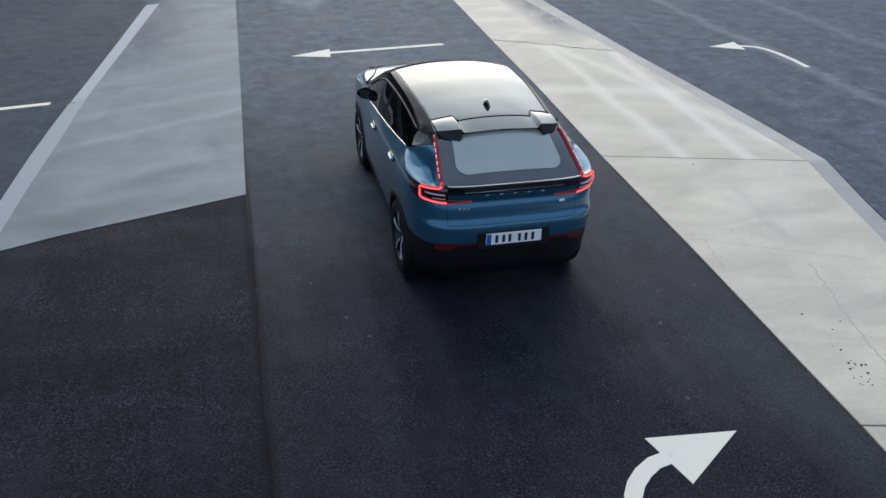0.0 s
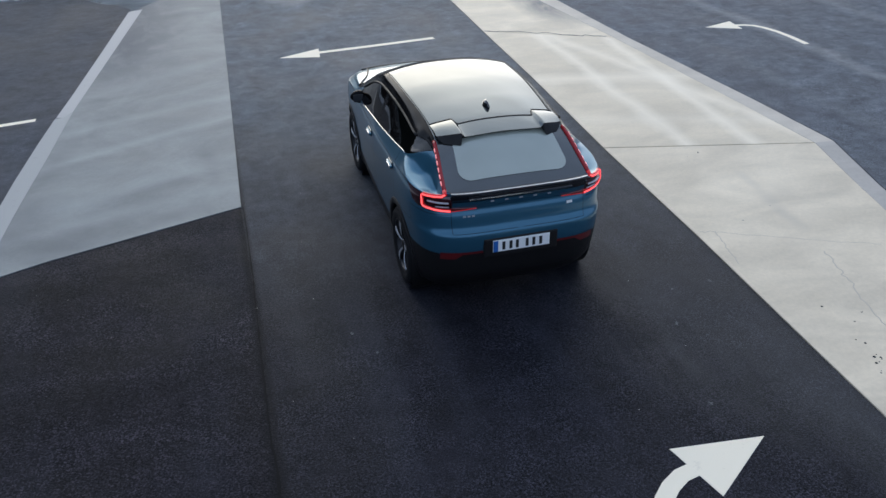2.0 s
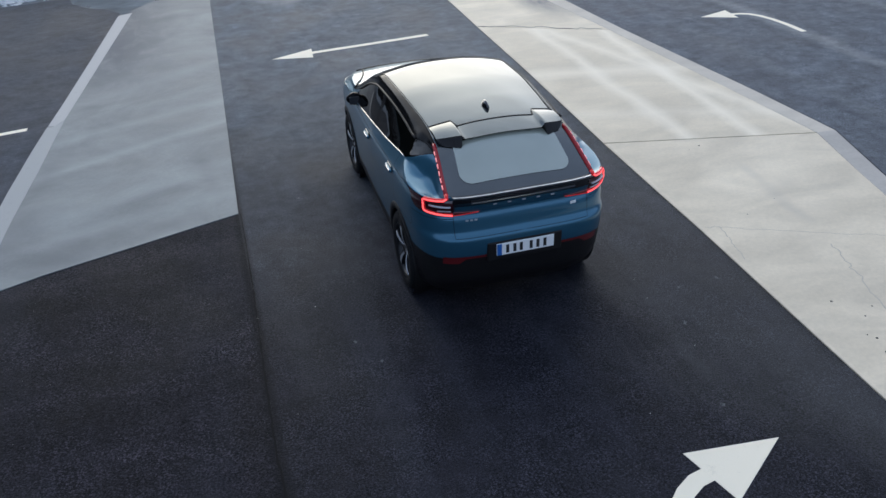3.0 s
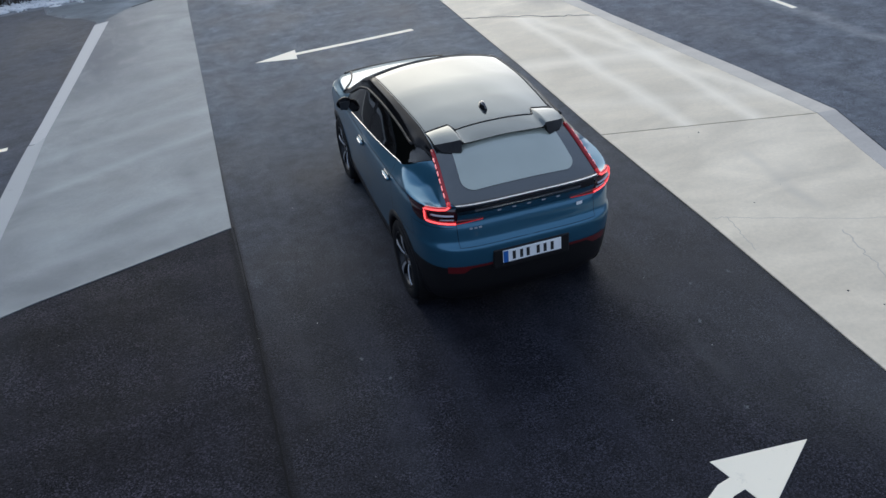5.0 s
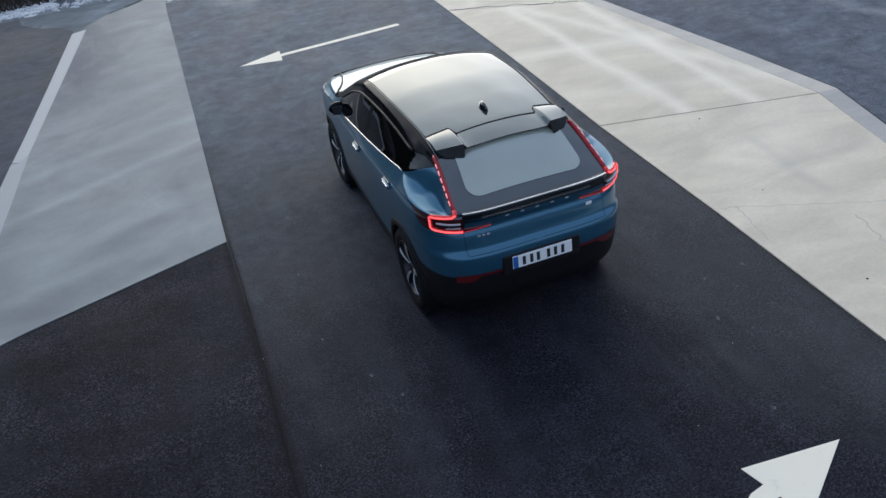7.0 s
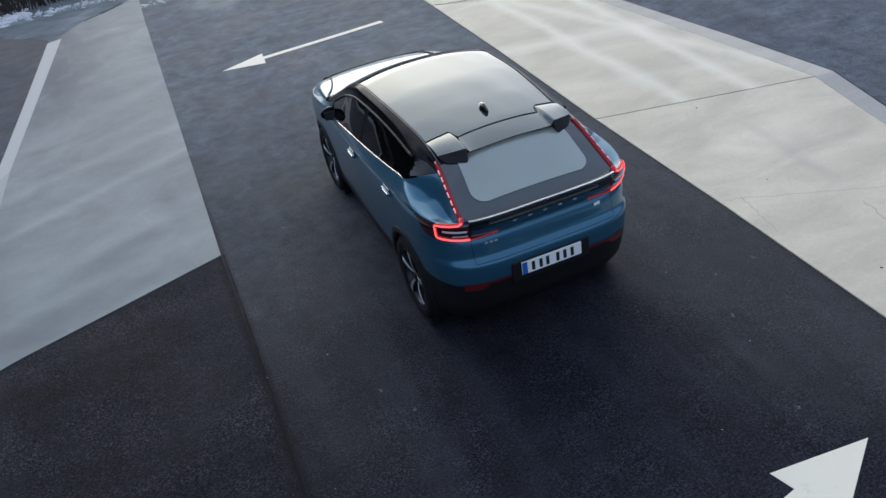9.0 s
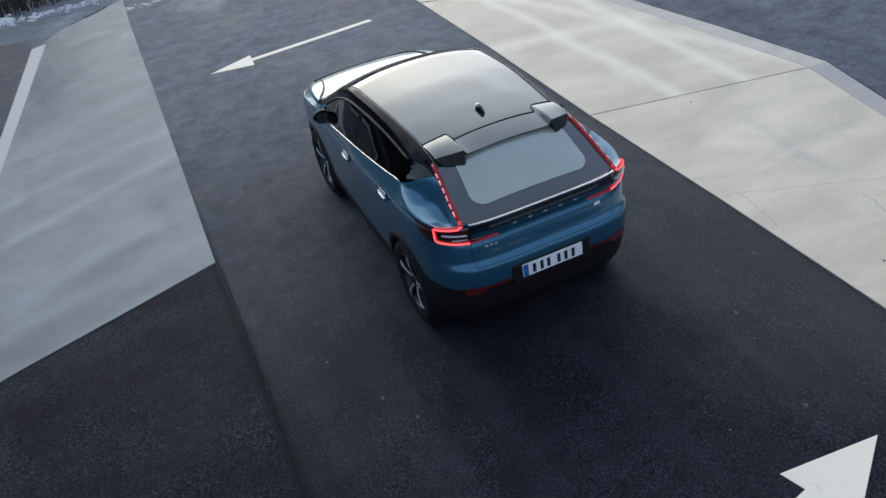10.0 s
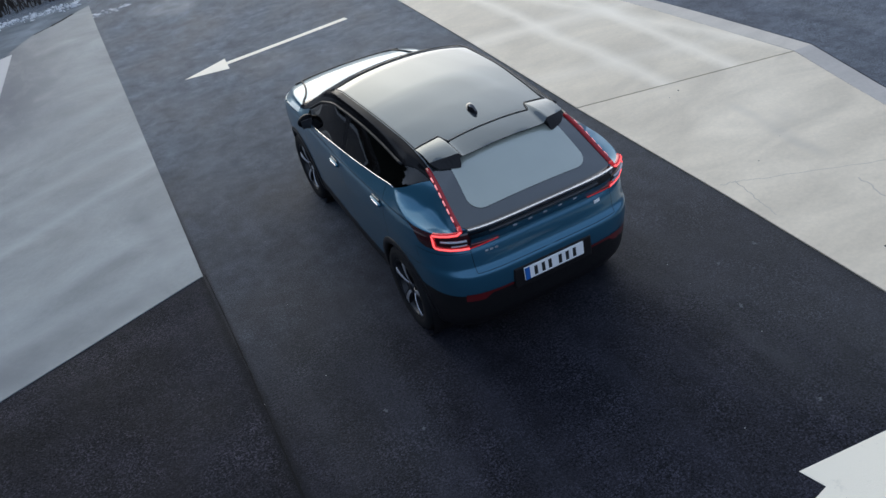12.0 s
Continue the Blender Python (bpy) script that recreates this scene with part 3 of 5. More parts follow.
# smoother asphalt of the parking bays beyond the painted line
thing("pavement", slab_mesh("pavement", [(-60, -20), (-9.5, -1.72), (-5.08, -0.24), (-5.0, 1.4), (-4.9, 3.1), (-4.62, 5.4), (-4.40, 7.7), (-4.06, 11.25), (-4.10, 11.55), (-4.42, 12.05), (-4.82, 12.35), (-5.22, 13.0), (-5.32, 13.65), (-60, 5.0)], -0.05, 0.003, ASPHALT_BAY),
             None, "smooth blue-grey asphalt of empty parking bays", "pavement", "structure")

# grey concrete apron with the painted line along its outer side
apron = thing("pavement", slab_mesh("pavement", [(-2.31, 0.705), (-2.27, 3.0), (-2.22, 6.0), (-2.14, 11.4), (-2.08, 13.55), (-2.45, 13.22), (-2.62, 13.05), (-2.77, 12.87), (-2.95, 12.70), (-3.15, 12.56), (-3.34, 12.42), (-3.55, 12.1), (-3.72, 11.8), (-3.90, 11.5), (-4.50, 6.0), (-4.76, 2.9), (-4.88, 1.5), (-4.97, -0.235), (-4.80, -0.17), (-4.27, 0.055), (-3.40, 0.34)], -0.05, 0.012, APRON, 0.005),
              None, "flat grey concrete apron, swept and slightly stained", "pavement", "structure")
thing("pavement", slab_mesh("pavement", [(-3.88, 11.45), (-3.73, 11.82), (-3.56, 12.12), (-3.35, 12.44), (-3.15, 12.58), (-2.95, 12.72), (-2.77, 12.89), (-2.62, 13.07), (-2.45, 13.24), (-2.1, 13.56), (-2.06, 14.6), (-3.6, 14.45), (-4.4, 14.3), (-4.95, 14.05), (-5.3, 13.6), (-5.05, 13.35), (-5.2, 12.95), (-4.75, 12.6), (-4.8, 12.3), (-4.4, 12.0), (-4.3, 11.7), (-4.08, 11.5)], -0.05, 0.0018, DIRTY),
             None, "dirty grey concrete beyond the end of a painted line", "pavement", "structure")
for crack_path, wide in (([(-3.34, 12.40), (-3.22, 12.50), (-3.15, 12.565), (-3.02, 12.64)], 0.035), ([(-2.98, 12.67), (-2.90, 12.76), (-2.77, 12.88), (-2.68, 12.97), (-2.60, 13.07), (-2.47, 13.20)], 0.075)):
    thing("crack", slab_mesh("crack", ribbon(crack_path, wide), 0.001, 0.0132, TAR), apron, "dark broken edge")
thing("painted_line", slab_mesh("painted_line", [(-4.675, 4.53), (-4.56, 4.75), (-3.82, 11.36), (-4.10, 11.22), (-4.44, 7.7), (-4.67, 5.43), (-4.77, 4.56)], -0.01, 0.015, PAINT_GREY, 0.003),
                  None, "broad greyed white line along a concrete apron", "road marking", "structure")
thing("painted_line", slab_mesh("painted_line", [(-5.06, -0.22), (-4.91, -0.21), (-4.80, 1.5), (-4.685, 2.9), (-4.56, 4.73), (-4.685, 4.51), (-4.78, 4.53), (-4.87, 3.6), (-4.975, 2.32), (-5.05, 1.09)], -0.01, 0.015, PAINT_WORN, 0.003),
                       None, "worn grey line fading into a concrete apron", "road marking", "structure")
thing("painted_line", slab_mesh("painted_line", [(-9.0, 3.93), (-9.0, 3.80), (-5.06, 4.53), (-5.06, 4.65)], -0.01, 0.004, PAINT, 0.001),
                 None, "thin white parking bay line on asphalt", "road marking", "structure")

thing("road", slab_mesh("road", [(60, -60), (60, 60), (7.5, 60), (5.05, 16.0), (5.08, 10.3), (5.16, 5.70), (5.33, 2.0), (5.36, 0.27), (4.97, -1.0), (4.05, -4.7), (3.0, -9.0), (-9, -60)], -0.05, 0.002, ASPHALT_DRY),
                   None, "dry dusty asphalt lane with pale wheel tracks", "road", "structure")

# pale concrete strip with its bevelled outer kerb
INNER = [(3.17, 16.0), (2.90, 10.7), (2.71, 7.05), (2.565, 4.0), (2.478, 2.6), (2.425, 1.75), (2.375, 0.98), (2.315, -0.4), (2.272, -1.5), (2.215, -2.5), (2.163, -3.4), (2.11, -4.45), (1.80, -9.0)]
CREST = [(4.55, 16.0), (4.62, 10.4), (4.88, 5.78), (5.01, 2.0), (5.06, 0.27), (4.73, -0.85), (4.45, -1.9), (3.72, -4.86), (2.7, -9.0)]
OUTER = [(5.05, 16.0), (5.08, 10.3), (5.16, 5.70), (5.33, 2.0), (5.36, 0.27), (4.97, -1.0), (4.76, -1.8), (4.05, -4.7), (3.0, -9.0)]
strip = tagged(new("pavement"), "pale concrete strip with bevelled outer kerb between two lanes", "pavement", kind="structure")


def along(line, y):
    pts = sorted(line, key=lambda p: p[1])
    return float(np.interp(y, [p[1] for p in pts], [p[0] for p in pts]))


JOINTS = [(16.0, 16.0), (7.05, 5.78), (0.98, 0.27), (-4.45, -4.86), (-9.0, -9.0)]
for (i1, c1), (i0, c0) in zip(JOINTS, JOINTS[1:]):
    g = 0.009 if i0 < 3 else 0.007
    i_ys = [i0 + g] + [y for _, y in reversed(INNER) if i0 + 0.1 < y < i1 - 0.1] + [i1 - g]
    c_ys = [c1 - g] + [y for _, y in CREST if c0 + 0.1 < y < c1 - 0.1] + [c0 + g]
    outline = [(along(CREST, y), y) for y in reversed(c_ys)] + [(along(INNER, y), y) for y in reversed(i_ys)]
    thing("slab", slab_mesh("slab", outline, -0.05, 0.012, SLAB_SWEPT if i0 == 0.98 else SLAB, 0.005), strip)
kv, kf = [], []
for i, ((cx, cy), (ox, oy)) in enumerate(zip(CREST, OUTER)):
    kv += [(cx + 0.002, cy, 0.012), (ox - 0.02, oy, 0.003), (ox, oy, -0.05), (cx + 0.002, cy, -0.05)]
    if i:
        a, b = 4 * (i - 1), 4 * i
        kf += [(a + k, a + k + 1, b + k + 1, b + k) for k in range(3)]
kerb_mesh = mesh_of("kerb", kv, kf, KERB, False)
kerb_mesh.materials.append(KERB_PALE)
for face in kerb_mesh.polygons:
    face.material_index = 1 if face.center.y > 0.27 else 0
thing("kerb", kerb_mesh, strip, "grey sloping kerb edge")
# worn seams and a hairline crack in the nearest slab
CRACKS = [([(3.30, -2.15), (3.22, -2.48), (3.14, -2.74), (3.01, -3.12), (2.93, -3.47), (2.87, -3.80), (2.79, -4.15)], 0.012),
          ([(2.33, -1.42), (2.48, -1.45), (2.46, -1.64), (2.41, -1.87), (2.33, -2.15)], 0.008), ([(2.48, -1.46), (2.71, -1.60), (3.32, -1.90), (3.65, -2.08), (4.0, -2.25)], 0.006)]
for path, width in CRACKS:
    fine = []
    for (xa, ya), (xb, yb) in zip(path, path[1:]):
        fine += [(xa + (xb - xa) * k / 6 + seam_edge.gauss(0, 0.010), ya + (yb - ya) * k / 6 + seam_edge.gauss(0, 0.010)) for k in range(6)]
    thing("crack", slab_mesh("crack", ribbon(fine, width), 0.005, 0.0126, CRACK), strip, "worn grey crack line")


# the broken joint between the far slabs
joint_line = [(2.72 + 2.25 * k / 22 + seam_edge.gauss(0, 0.006), 7.04 - 1.28 * (k / 22) ** 1.15 + seam_edge.gauss(0, 0.03)) for k in range(23)]
joint_line += [(5.06, 5.70), (5.14, 5.66)]
thing("crack", slab_mesh("crack", ribbon(joint_line[:21], 0.030), 0.004, 0.0127, GRIT), strip, "dark open joint")

# unseen wooded ridges added far around to darken side reflections, low ahead of the car and higher elsewhere
rv, rf = [], []
RN = 240
for k in range(RN):
    a = k * math.tau / RN
    ahead = max(0.0, math.cos(a)) ** 0.7
    tall = 4.0 + 6.0 * (1 - ahead) * (0.55 + 0.45 * abs(math.sin(a))) + 5.0 * noise.noise((3 * math.cos(a), 3 * math.sin(a), 0.3)) + 2.5 * noise.noise((19 * math.cos(a), 19 * math.sin(a), 1.3))
    left = max(0.0, math.cos(a + math.radians(62))) ** 1.5  # the added forest edge comes nearer beyond the snow bank and darkens the left
    tall += 10.0 * left
    for q, (rad, f) in enumerate(((88, 0.0), (92, 0.5), (96, 0.85), (100, 1.0))):
        rad *= 1 - 0.62 * left
        rad += 3 * noise.noise((9 * math.cos(a), 9 * math.sin(a), q * 2.0))
        rv.append((rad * math.sin(a), rad * math.cos(a), tall * f - 0.2))
for k in range(RN):
    for q in range(3):
        a, b = 4 * k + q, 4 * ((k + 1) % RN) + q
        rf.append((a, a + 1, b + 1, b))
thing("backdrop", mesh_of("backdrop", rv, rf, UNSEEN_WOODS), None, "unseen dark wooded ridges added around the car park", "backdrop", "structure")

# painted arrows
def arrow(tip, barb_a, barb_b, neck, shaft, width, label):
    """A direction arrow: a triangular head and a straight or bent shaft."""
    ob = new("painted_arrow")
    tagged(ob, label, "road marking", "painted lane arrows", "structure")
    pts = [Vector((*p, 0)) for p in (tip, barb_a, barb_b)]
    head = [p[:2] for p in pts]
    area = (pts[1] - pts[0]).cross(pts[2] - pts[0]).z
    if area < 0:
        head = [head[0], head[2], head[1]]
    thing("arrow_head", slab_mesh("arrow_head", head, -0.01, 0.004, PAINT, 0.001), ob)
    thing("arrow_shaft", slab_mesh("arrow_shaft", ribbon([neck] + shaft, width), -0.01, 0.0037, PAINT, 0.001), ob)
    return ob


arrow((-1.28, 6.58), (-0.53, 6.95), (-0.58, 6.40), (-0.60, 6.69), [(0.5, 6.80), (1.68, 6.94)], 0.13, "long white arrow painted on the asphalt ahead of the car")
arrow((1.135, -4.28), (0.41, -4.20), (0.53, -4.70), (0.50, -4.42), [(0.36, -4.45), (0.24, -4.52), (0.14, -4.61), (0.07, -4.71), (0.03, -4.85), (0.0, -5.1), (-0.02, -5.8)], 0.125, "white turn arrow with a bent shaft painted on asphalt")
arrow((6.86, 5.86), (7.56, 6.11), (7.47, 5.53), (7.46, 5.81), [(7.66, 5.76), (7.80, 5.67), (7.90, 5.47), (7.96, 5.15), (7.97, 4.75), (7.94, 4.24)], 0.11, "white bent arrow painted on the asphalt of another lane")

# crumbs of grit on the pale strip
rng = random.Random(4)
gv, gf = [], []
for cx, cy, n, s in ((2.90, -3.18, 1, 0.01), (2.74, -3.28, 1, 0.01), (2.56, -3.54, 2, 0.03), (2.57, -3.75, 9, 0.06), (2.50, -4.0, 8, 0.05), (3.40, 0.44, 2, 0.07), (2.92, -1.33, 1, 0.01), (3.40, -1.13, 1, 0.01), (2.75, -3.5, 3, 0.2)):
    for _ in range(n):
        x, y, r = cx + rng.gauss(0, s), cy + rng.gauss(0, s), rng.uniform(0.006, 0.017)
        b = len(gv)
        gv += [(x + r * math.cos(a), y + r * math.sin(a), 0.011) for a in (0.3, 1.7, 2.9, 4.1, 5.3)] + [(x, y, 0.011 + r * 0.7)]
        gf += [(b + k, b + (k + 1) % 5, b + 5) for k in range(5)]
thing("grit", mesh_of("grit", gv, gf, GRIT, False), None, "dark crumbs of grit scattered on pale concrete", "grit", "stuff")

# pale crumbs on the asphalt
cv, cf = [], []
for k in range(150):
    x, y, r = rng.uniform(-5.5, 2.1), rng.uniform(-4.6, 8.0), rng.uniform(0.002, 0.006)
    if k > 50:
        x, y, r = rng.uniform(-5.2, -2.3), rng.uniform(-4.6, 0.0), rng.uniform(0.0015, 0.004)
    if x < -2.3 and y > -0.4:
        continue
    b = len(cv)
    cv += [(x + r * math.cos(a), y + r * math.sin(a) * 0.8, 0.002) for a in (0.2, 1.5, 2.8, 4.1, 5.2)] + [(x, y, 0.004 + r * 0.6)]
    cf += [(b + k, b + (k + 1) % 5, b + 5) for k in range(5)]
thing("gravel", mesh_of("gravel", cv, cf, PAINT_GREY, False), None, "pale crumbs of stone strewn over the asphalt", "gravel", "stuff")

# pale scuffs on the lane
SCUFFS = [(1.92, -2.26, 1.92, -2.36), (0.96, -3.83, 0.97, -3.90), (1.50, -2.30, 1.49, -2.36), (1.26, -2.80, 1.24, -2.89), (-1.52, -2.10, -1.53, -2.18), (-1.36, -2.44, -1.38, -2.50)]
wv, wf = [], []
for xa, ya, xb, yb in SCUFFS:
    line = [(xa + (xb - xa) * 0.6 * k / 7 + rng.gauss(0, 0.007), ya + (yb - ya) * 0.6 * k / 7) for k in range(8)]
    b = len(wv)
    for k, (x, y) in enumerate(line):
        w = 0.012 * math.sin(math.pi * (k + 0.7) / 8.4) * rng.uniform(0.6, 1.3)
        wv += [(x - w, y, 0.0022), (x, y, 0.0034), (x + w, y, 0.0022)]
    wf += [(b + 3 * k + q, b + 3 * k + q + 1, b + 3 * k + q + 4, b + 3 * k + q + 3) for k in range(7) for q in range(2)]
thing("scuffs", mesh_of("scuffs", wv, wf, SCUFF, False), None, "pale scuff marks scraped into the asphalt lane", "scuff marks", "stuff")

# snow bank and bare brush at the far edge
rng = random.Random(11)
sv, sf = [], []
for k in range(2600):
    x = rng.uniform(-13, -1.3)
    y = 14.22 + 0.16 * (x + 6) + rng.gauss(0, 0.24)
    r, h = 0.014 + 0.11 * rng.random() ** 4, rng.uniform(0.006, 0.05)
    if x > -2.25:  # a thin trace across the lane
        y, h = 12.5 + rng.gauss(0, 0.10) + 0.1 * x + 0.2, 0.006
        r *= 0.45
        if rng.random() < 0.6:
            continue
    elif x > -4.6:
        y = 14.12 + rng.gauss(0, 0.16)
        r *= 0.5
        if rng.random() < 0.62:
            continue
    b = len(sv)
    for ring, (rr, hh) in enumerate(((1.0, 0.0), (0.8, 0.55), (0.4, 0.95))):
        sv += [(x + r * rr * rng.uniform(0.75, 1.25) * math.cos(a * math.tau / 9) * 1.5, y + r * rr * rng.uniform(0.75, 1.25) * math.sin(a * math.tau / 9), h * hh * rng.uniform(0.8, 1.2) + (-0.01 if ring == 0 else 0)) for a in range(9)]
    sv.append((x, y, h))
    for q in range(2):
        sf += [(b + 9 * q + a, b + 9 * q + (a + 1) % 9, b + 9 * (q + 1) + (a + 1) % 9, b + 9 * (q + 1) + a) for a in range(9)]
    sf += [(b + 18 + a, b + 18 + (a + 1) % 9, b + 27) for a in range(9)]
thing("snow_bank", mesh_of("snow_bank", sv, sf, SNOW), None, "low broken bank of old snow along the asphalt edge", "snow", "stuff")
bv, bf = [], []
for k in range(2600):
    x = rng.uniform(-16, -2.3)
    y = 14.55 + 0.16 * (x + 6) + abs(rng.gauss(0, 1.6))
    h, lean, w = rng.uniform(0.25, 1.1), rng.gauss(0, 0.3), rng.uniform(0.006, 0.016)
    b = len(bv)
    dx, dy = rng.gauss(0, 0.25) * h, lean * h
    bv += [(x - w, y, 0), (x + w, y, 0), (x, y + w, 0), (x + dx * 0.5 - w * 0.6, y + dy * 0.4, h * 0.55), (x + dx * 0.5 + w * 0.6, y + dy * 0.4, h * 0.55), (x + dx * 0.5, y + dy * 0.4 + w, h * 0.55), (x + dx, y + dy, h)]
    bf += [(b, b + 1, b + 4, b + 3), (b + 1, b + 2, b + 5, b + 4), (b + 2, b, b + 3, b + 5), (b + 3, b + 4, b + 6), (b + 4, b + 5, b + 6), (b + 5, b + 3, b + 6)]
thing("brush", mesh_of("brush", bv, bf, BRUSH, False), None, "bare brown brush behind a snow bank", "shrubs", "stuff")


# ---------------------------------------------------------------- the car (heading +y, centred on the origin)
AXLES, WHEEL_Z, WHEEL_R, ARCH_R = (-1.36, 1.36), 0.375, 0.375, 0.418
ZB, N_REAR, N_FRONT, Y_REAR, Y_FRONT = 0.20, 5.2, 2.7, -0.90, 1.40
B_REAR, B_FRONT = 1.32, 0.82
H_KEYS = [0.0, 0.10, 0.22, 0.35, 0.46, 0.56, 0.60, 0.68, 0.78, 0.86, 0.89, 0.94, 0.98, 1.0]
half_width = curve(H_KEYS, [0.81, 0.855, 0.876, 0.884, 0.890, 0.895, 0.897, 0.900, 0.904, 0.902, 0.900, 0.896, 0.888, 0.880])
inset_rear = curve([0.0, 0.10, 0.22, 0.35, 0.46, 0.56, 0.62, 0.652, 0.675, 0.70, 0.735, 0.79, 0.83, 0.862, 0.873, 0.89, 0.92, 0.95, 0.98, 1.0],
                   [0.27, 0.17, 0.08, 0.04, 0.020, 0.004, 0.0, 0.003, 0.021, 0.041, 0.049, 0.056, 0.065, 0.079, 0.081, 0.071, 0.050, 0.036, 0.03, 0.045])
inset_front = curve(H_KEYS, [0.22, 0.09, 0.03, 0.01, 0.0, 0.0, 0.003, 0.006, 0.01, 0.02, 0.03, 0.045, 0.07, 0.10])
belt_top = curve([-2.25, -1.9, -1.3, -0.5, 0.5, 1.1, 1.6, 2.0, 2.22], [1.19, 1.19, 1.17, 1.13, 1.10, 1.090, 1.070, 1.02, 0.95])


def quarter(n, count):
    """Even steps along a rounded plan corner, from the side (0) to the car's end (1): pairs of cosine-like and sine-like factors."""
    a = np.linspace(0, math.pi / 2, 4000)
    c, s = np.cos(a) ** (2 / n), np.sin(a) ** (2 / n)
    run = np.concatenate([[0], np.cumsum(np.hypot(np.diff(c) * 0.93, np.diff(s) * 1.3))])
    pick = np.interp(np.linspace(0, run[-1], count), run, np.arange(4000)).round().astype(int)
    return [(c[i], s[i]) for i in pick]


PLAN = [("rear", c, s) for c, s in quarter(N_REAR, 66)[::-1]]
PLAN += [("side", 1.0, y) for y in np.linspace(Y_REAR, Y_FRONT, 72)[1:-1]]
PLAN += [("front", c, s) for c, s in quarter(N_FRONT, 58)]
LEVELS = np.linspace(0, 1, 67)


def front_taper(y):
    """The body narrows a little towards its nose."""
    return 1 - 0.045 * min(max((y + 0.3) / 1.6, 0.0), 1.2)


def shell_point(zone, c, s, h):
    x = float(half_width(h)) * c
    y = s
    if zone == "rear":
        y = Y_REAR - (B_REAR - float(inset_rear(h))) * s
    elif zone == "front":
        y = Y_FRONT + (B_FRONT - float(inset_front(h))) * s
    x *= front_taper(y)
    return -x, y, ZB + h * (float(belt_top(y)) - ZB)


def rear_point(x, z, off=0.0):
    """The point of the tail's skin at x and height z, moved off metres outwards."""
    h = (z - ZB) / (1.19 - ZB)
    w, b = float(half_width(h)), B_REAR - float(inset_rear(h))
    q = min(abs(x) / w, 0.9995)
    t = (1 - q**N_REAR) ** (1 / N_REAR)
    nx, ny = q ** (N_REAR - 1) / w, t ** (N_REAR - 1) / b
    k = off / math.hypot(nx, ny)
    return Vector((math.copysign(q * w + nx * k, x), Y_REAR - b * t - ny * k, z))


def outer_x(y):
    """Half the width of the shell's upper edge at y."""
    w = float(half_width(1.0)) * front_taper(y)
    if y < Y_REAR:
        t = min((Y_REAR - y) / (B_REAR - float(inset_rear(1.0))), 0.9999)
        return w * (1 - t**N_REAR) ** (1 / N_REAR)
    if y > Y_FRONT:
        t = min((y - Y_FRONT) / (B_FRONT - float(inset_front(1.0))), 0.9999)
        return w * (1 - t**N_FRONT) ** (1 / N_FRONT)
    return w


Y_KEYS = [-2.16, -1.95, -1.72, -1.5, -1.31, -1.0, -0.5, 0.0, 0.4, 0.8, 1.1, 1.5, 1.85, 2.08]
roof_z = curve(Y_KEYS, [1.215, 1.355, 1.505, 1.588, 1.615, 1.645, 1.672, 1.67, 1.59, 1.37, 1.215, 1.195, 1.14, 1.035])
edge_x = curve(Y_KEYS, [0.645, 0.625, 0.60, 0.585, 0.585, 0.60, 0.625, 0.635, 0.65, 0.70, 0.74, 0.70, 0.62, 0.50])
edge_z = curve(Y_KEYS, [1.205, 1.315, 1.435, 1.512, 1.548, 1.58, 1.605, 1.595, 1.51, 1.325, 1.185, 1.162, 1.105, 1.005])
top_x = curve(Y_KEYS, [0.68, 0.655, 0.622, 0.64, 0.69, 0.69, 0.70, 0.71, 0.725, 0.77, 0.79, 0.77, 0.70, 0.58])
top_z = curve(Y_KEYS, [1.20, 1.30, 1.418, 1.462, 1.455, 1.485, 1.515, 1.50, 1.415, 1.24, 1.15, 1.124, 1.072, 0.985])
sill_x = curve(Y_KEYS, [0.74, 0.83, 0.855, 0.835, 0.80, 0.81, 0.83, 0.845, 0.85, 0.855, 0.86, 0.85, 0.80, 0.70])
sill_z = curve(Y_KEYS, [1.195, 1.206, 1.226, 1.262, 1.298, 1.265, 1.225, 1.195, 1.165, 1.145, 1.115, 1.088, 1.040, 0.970])


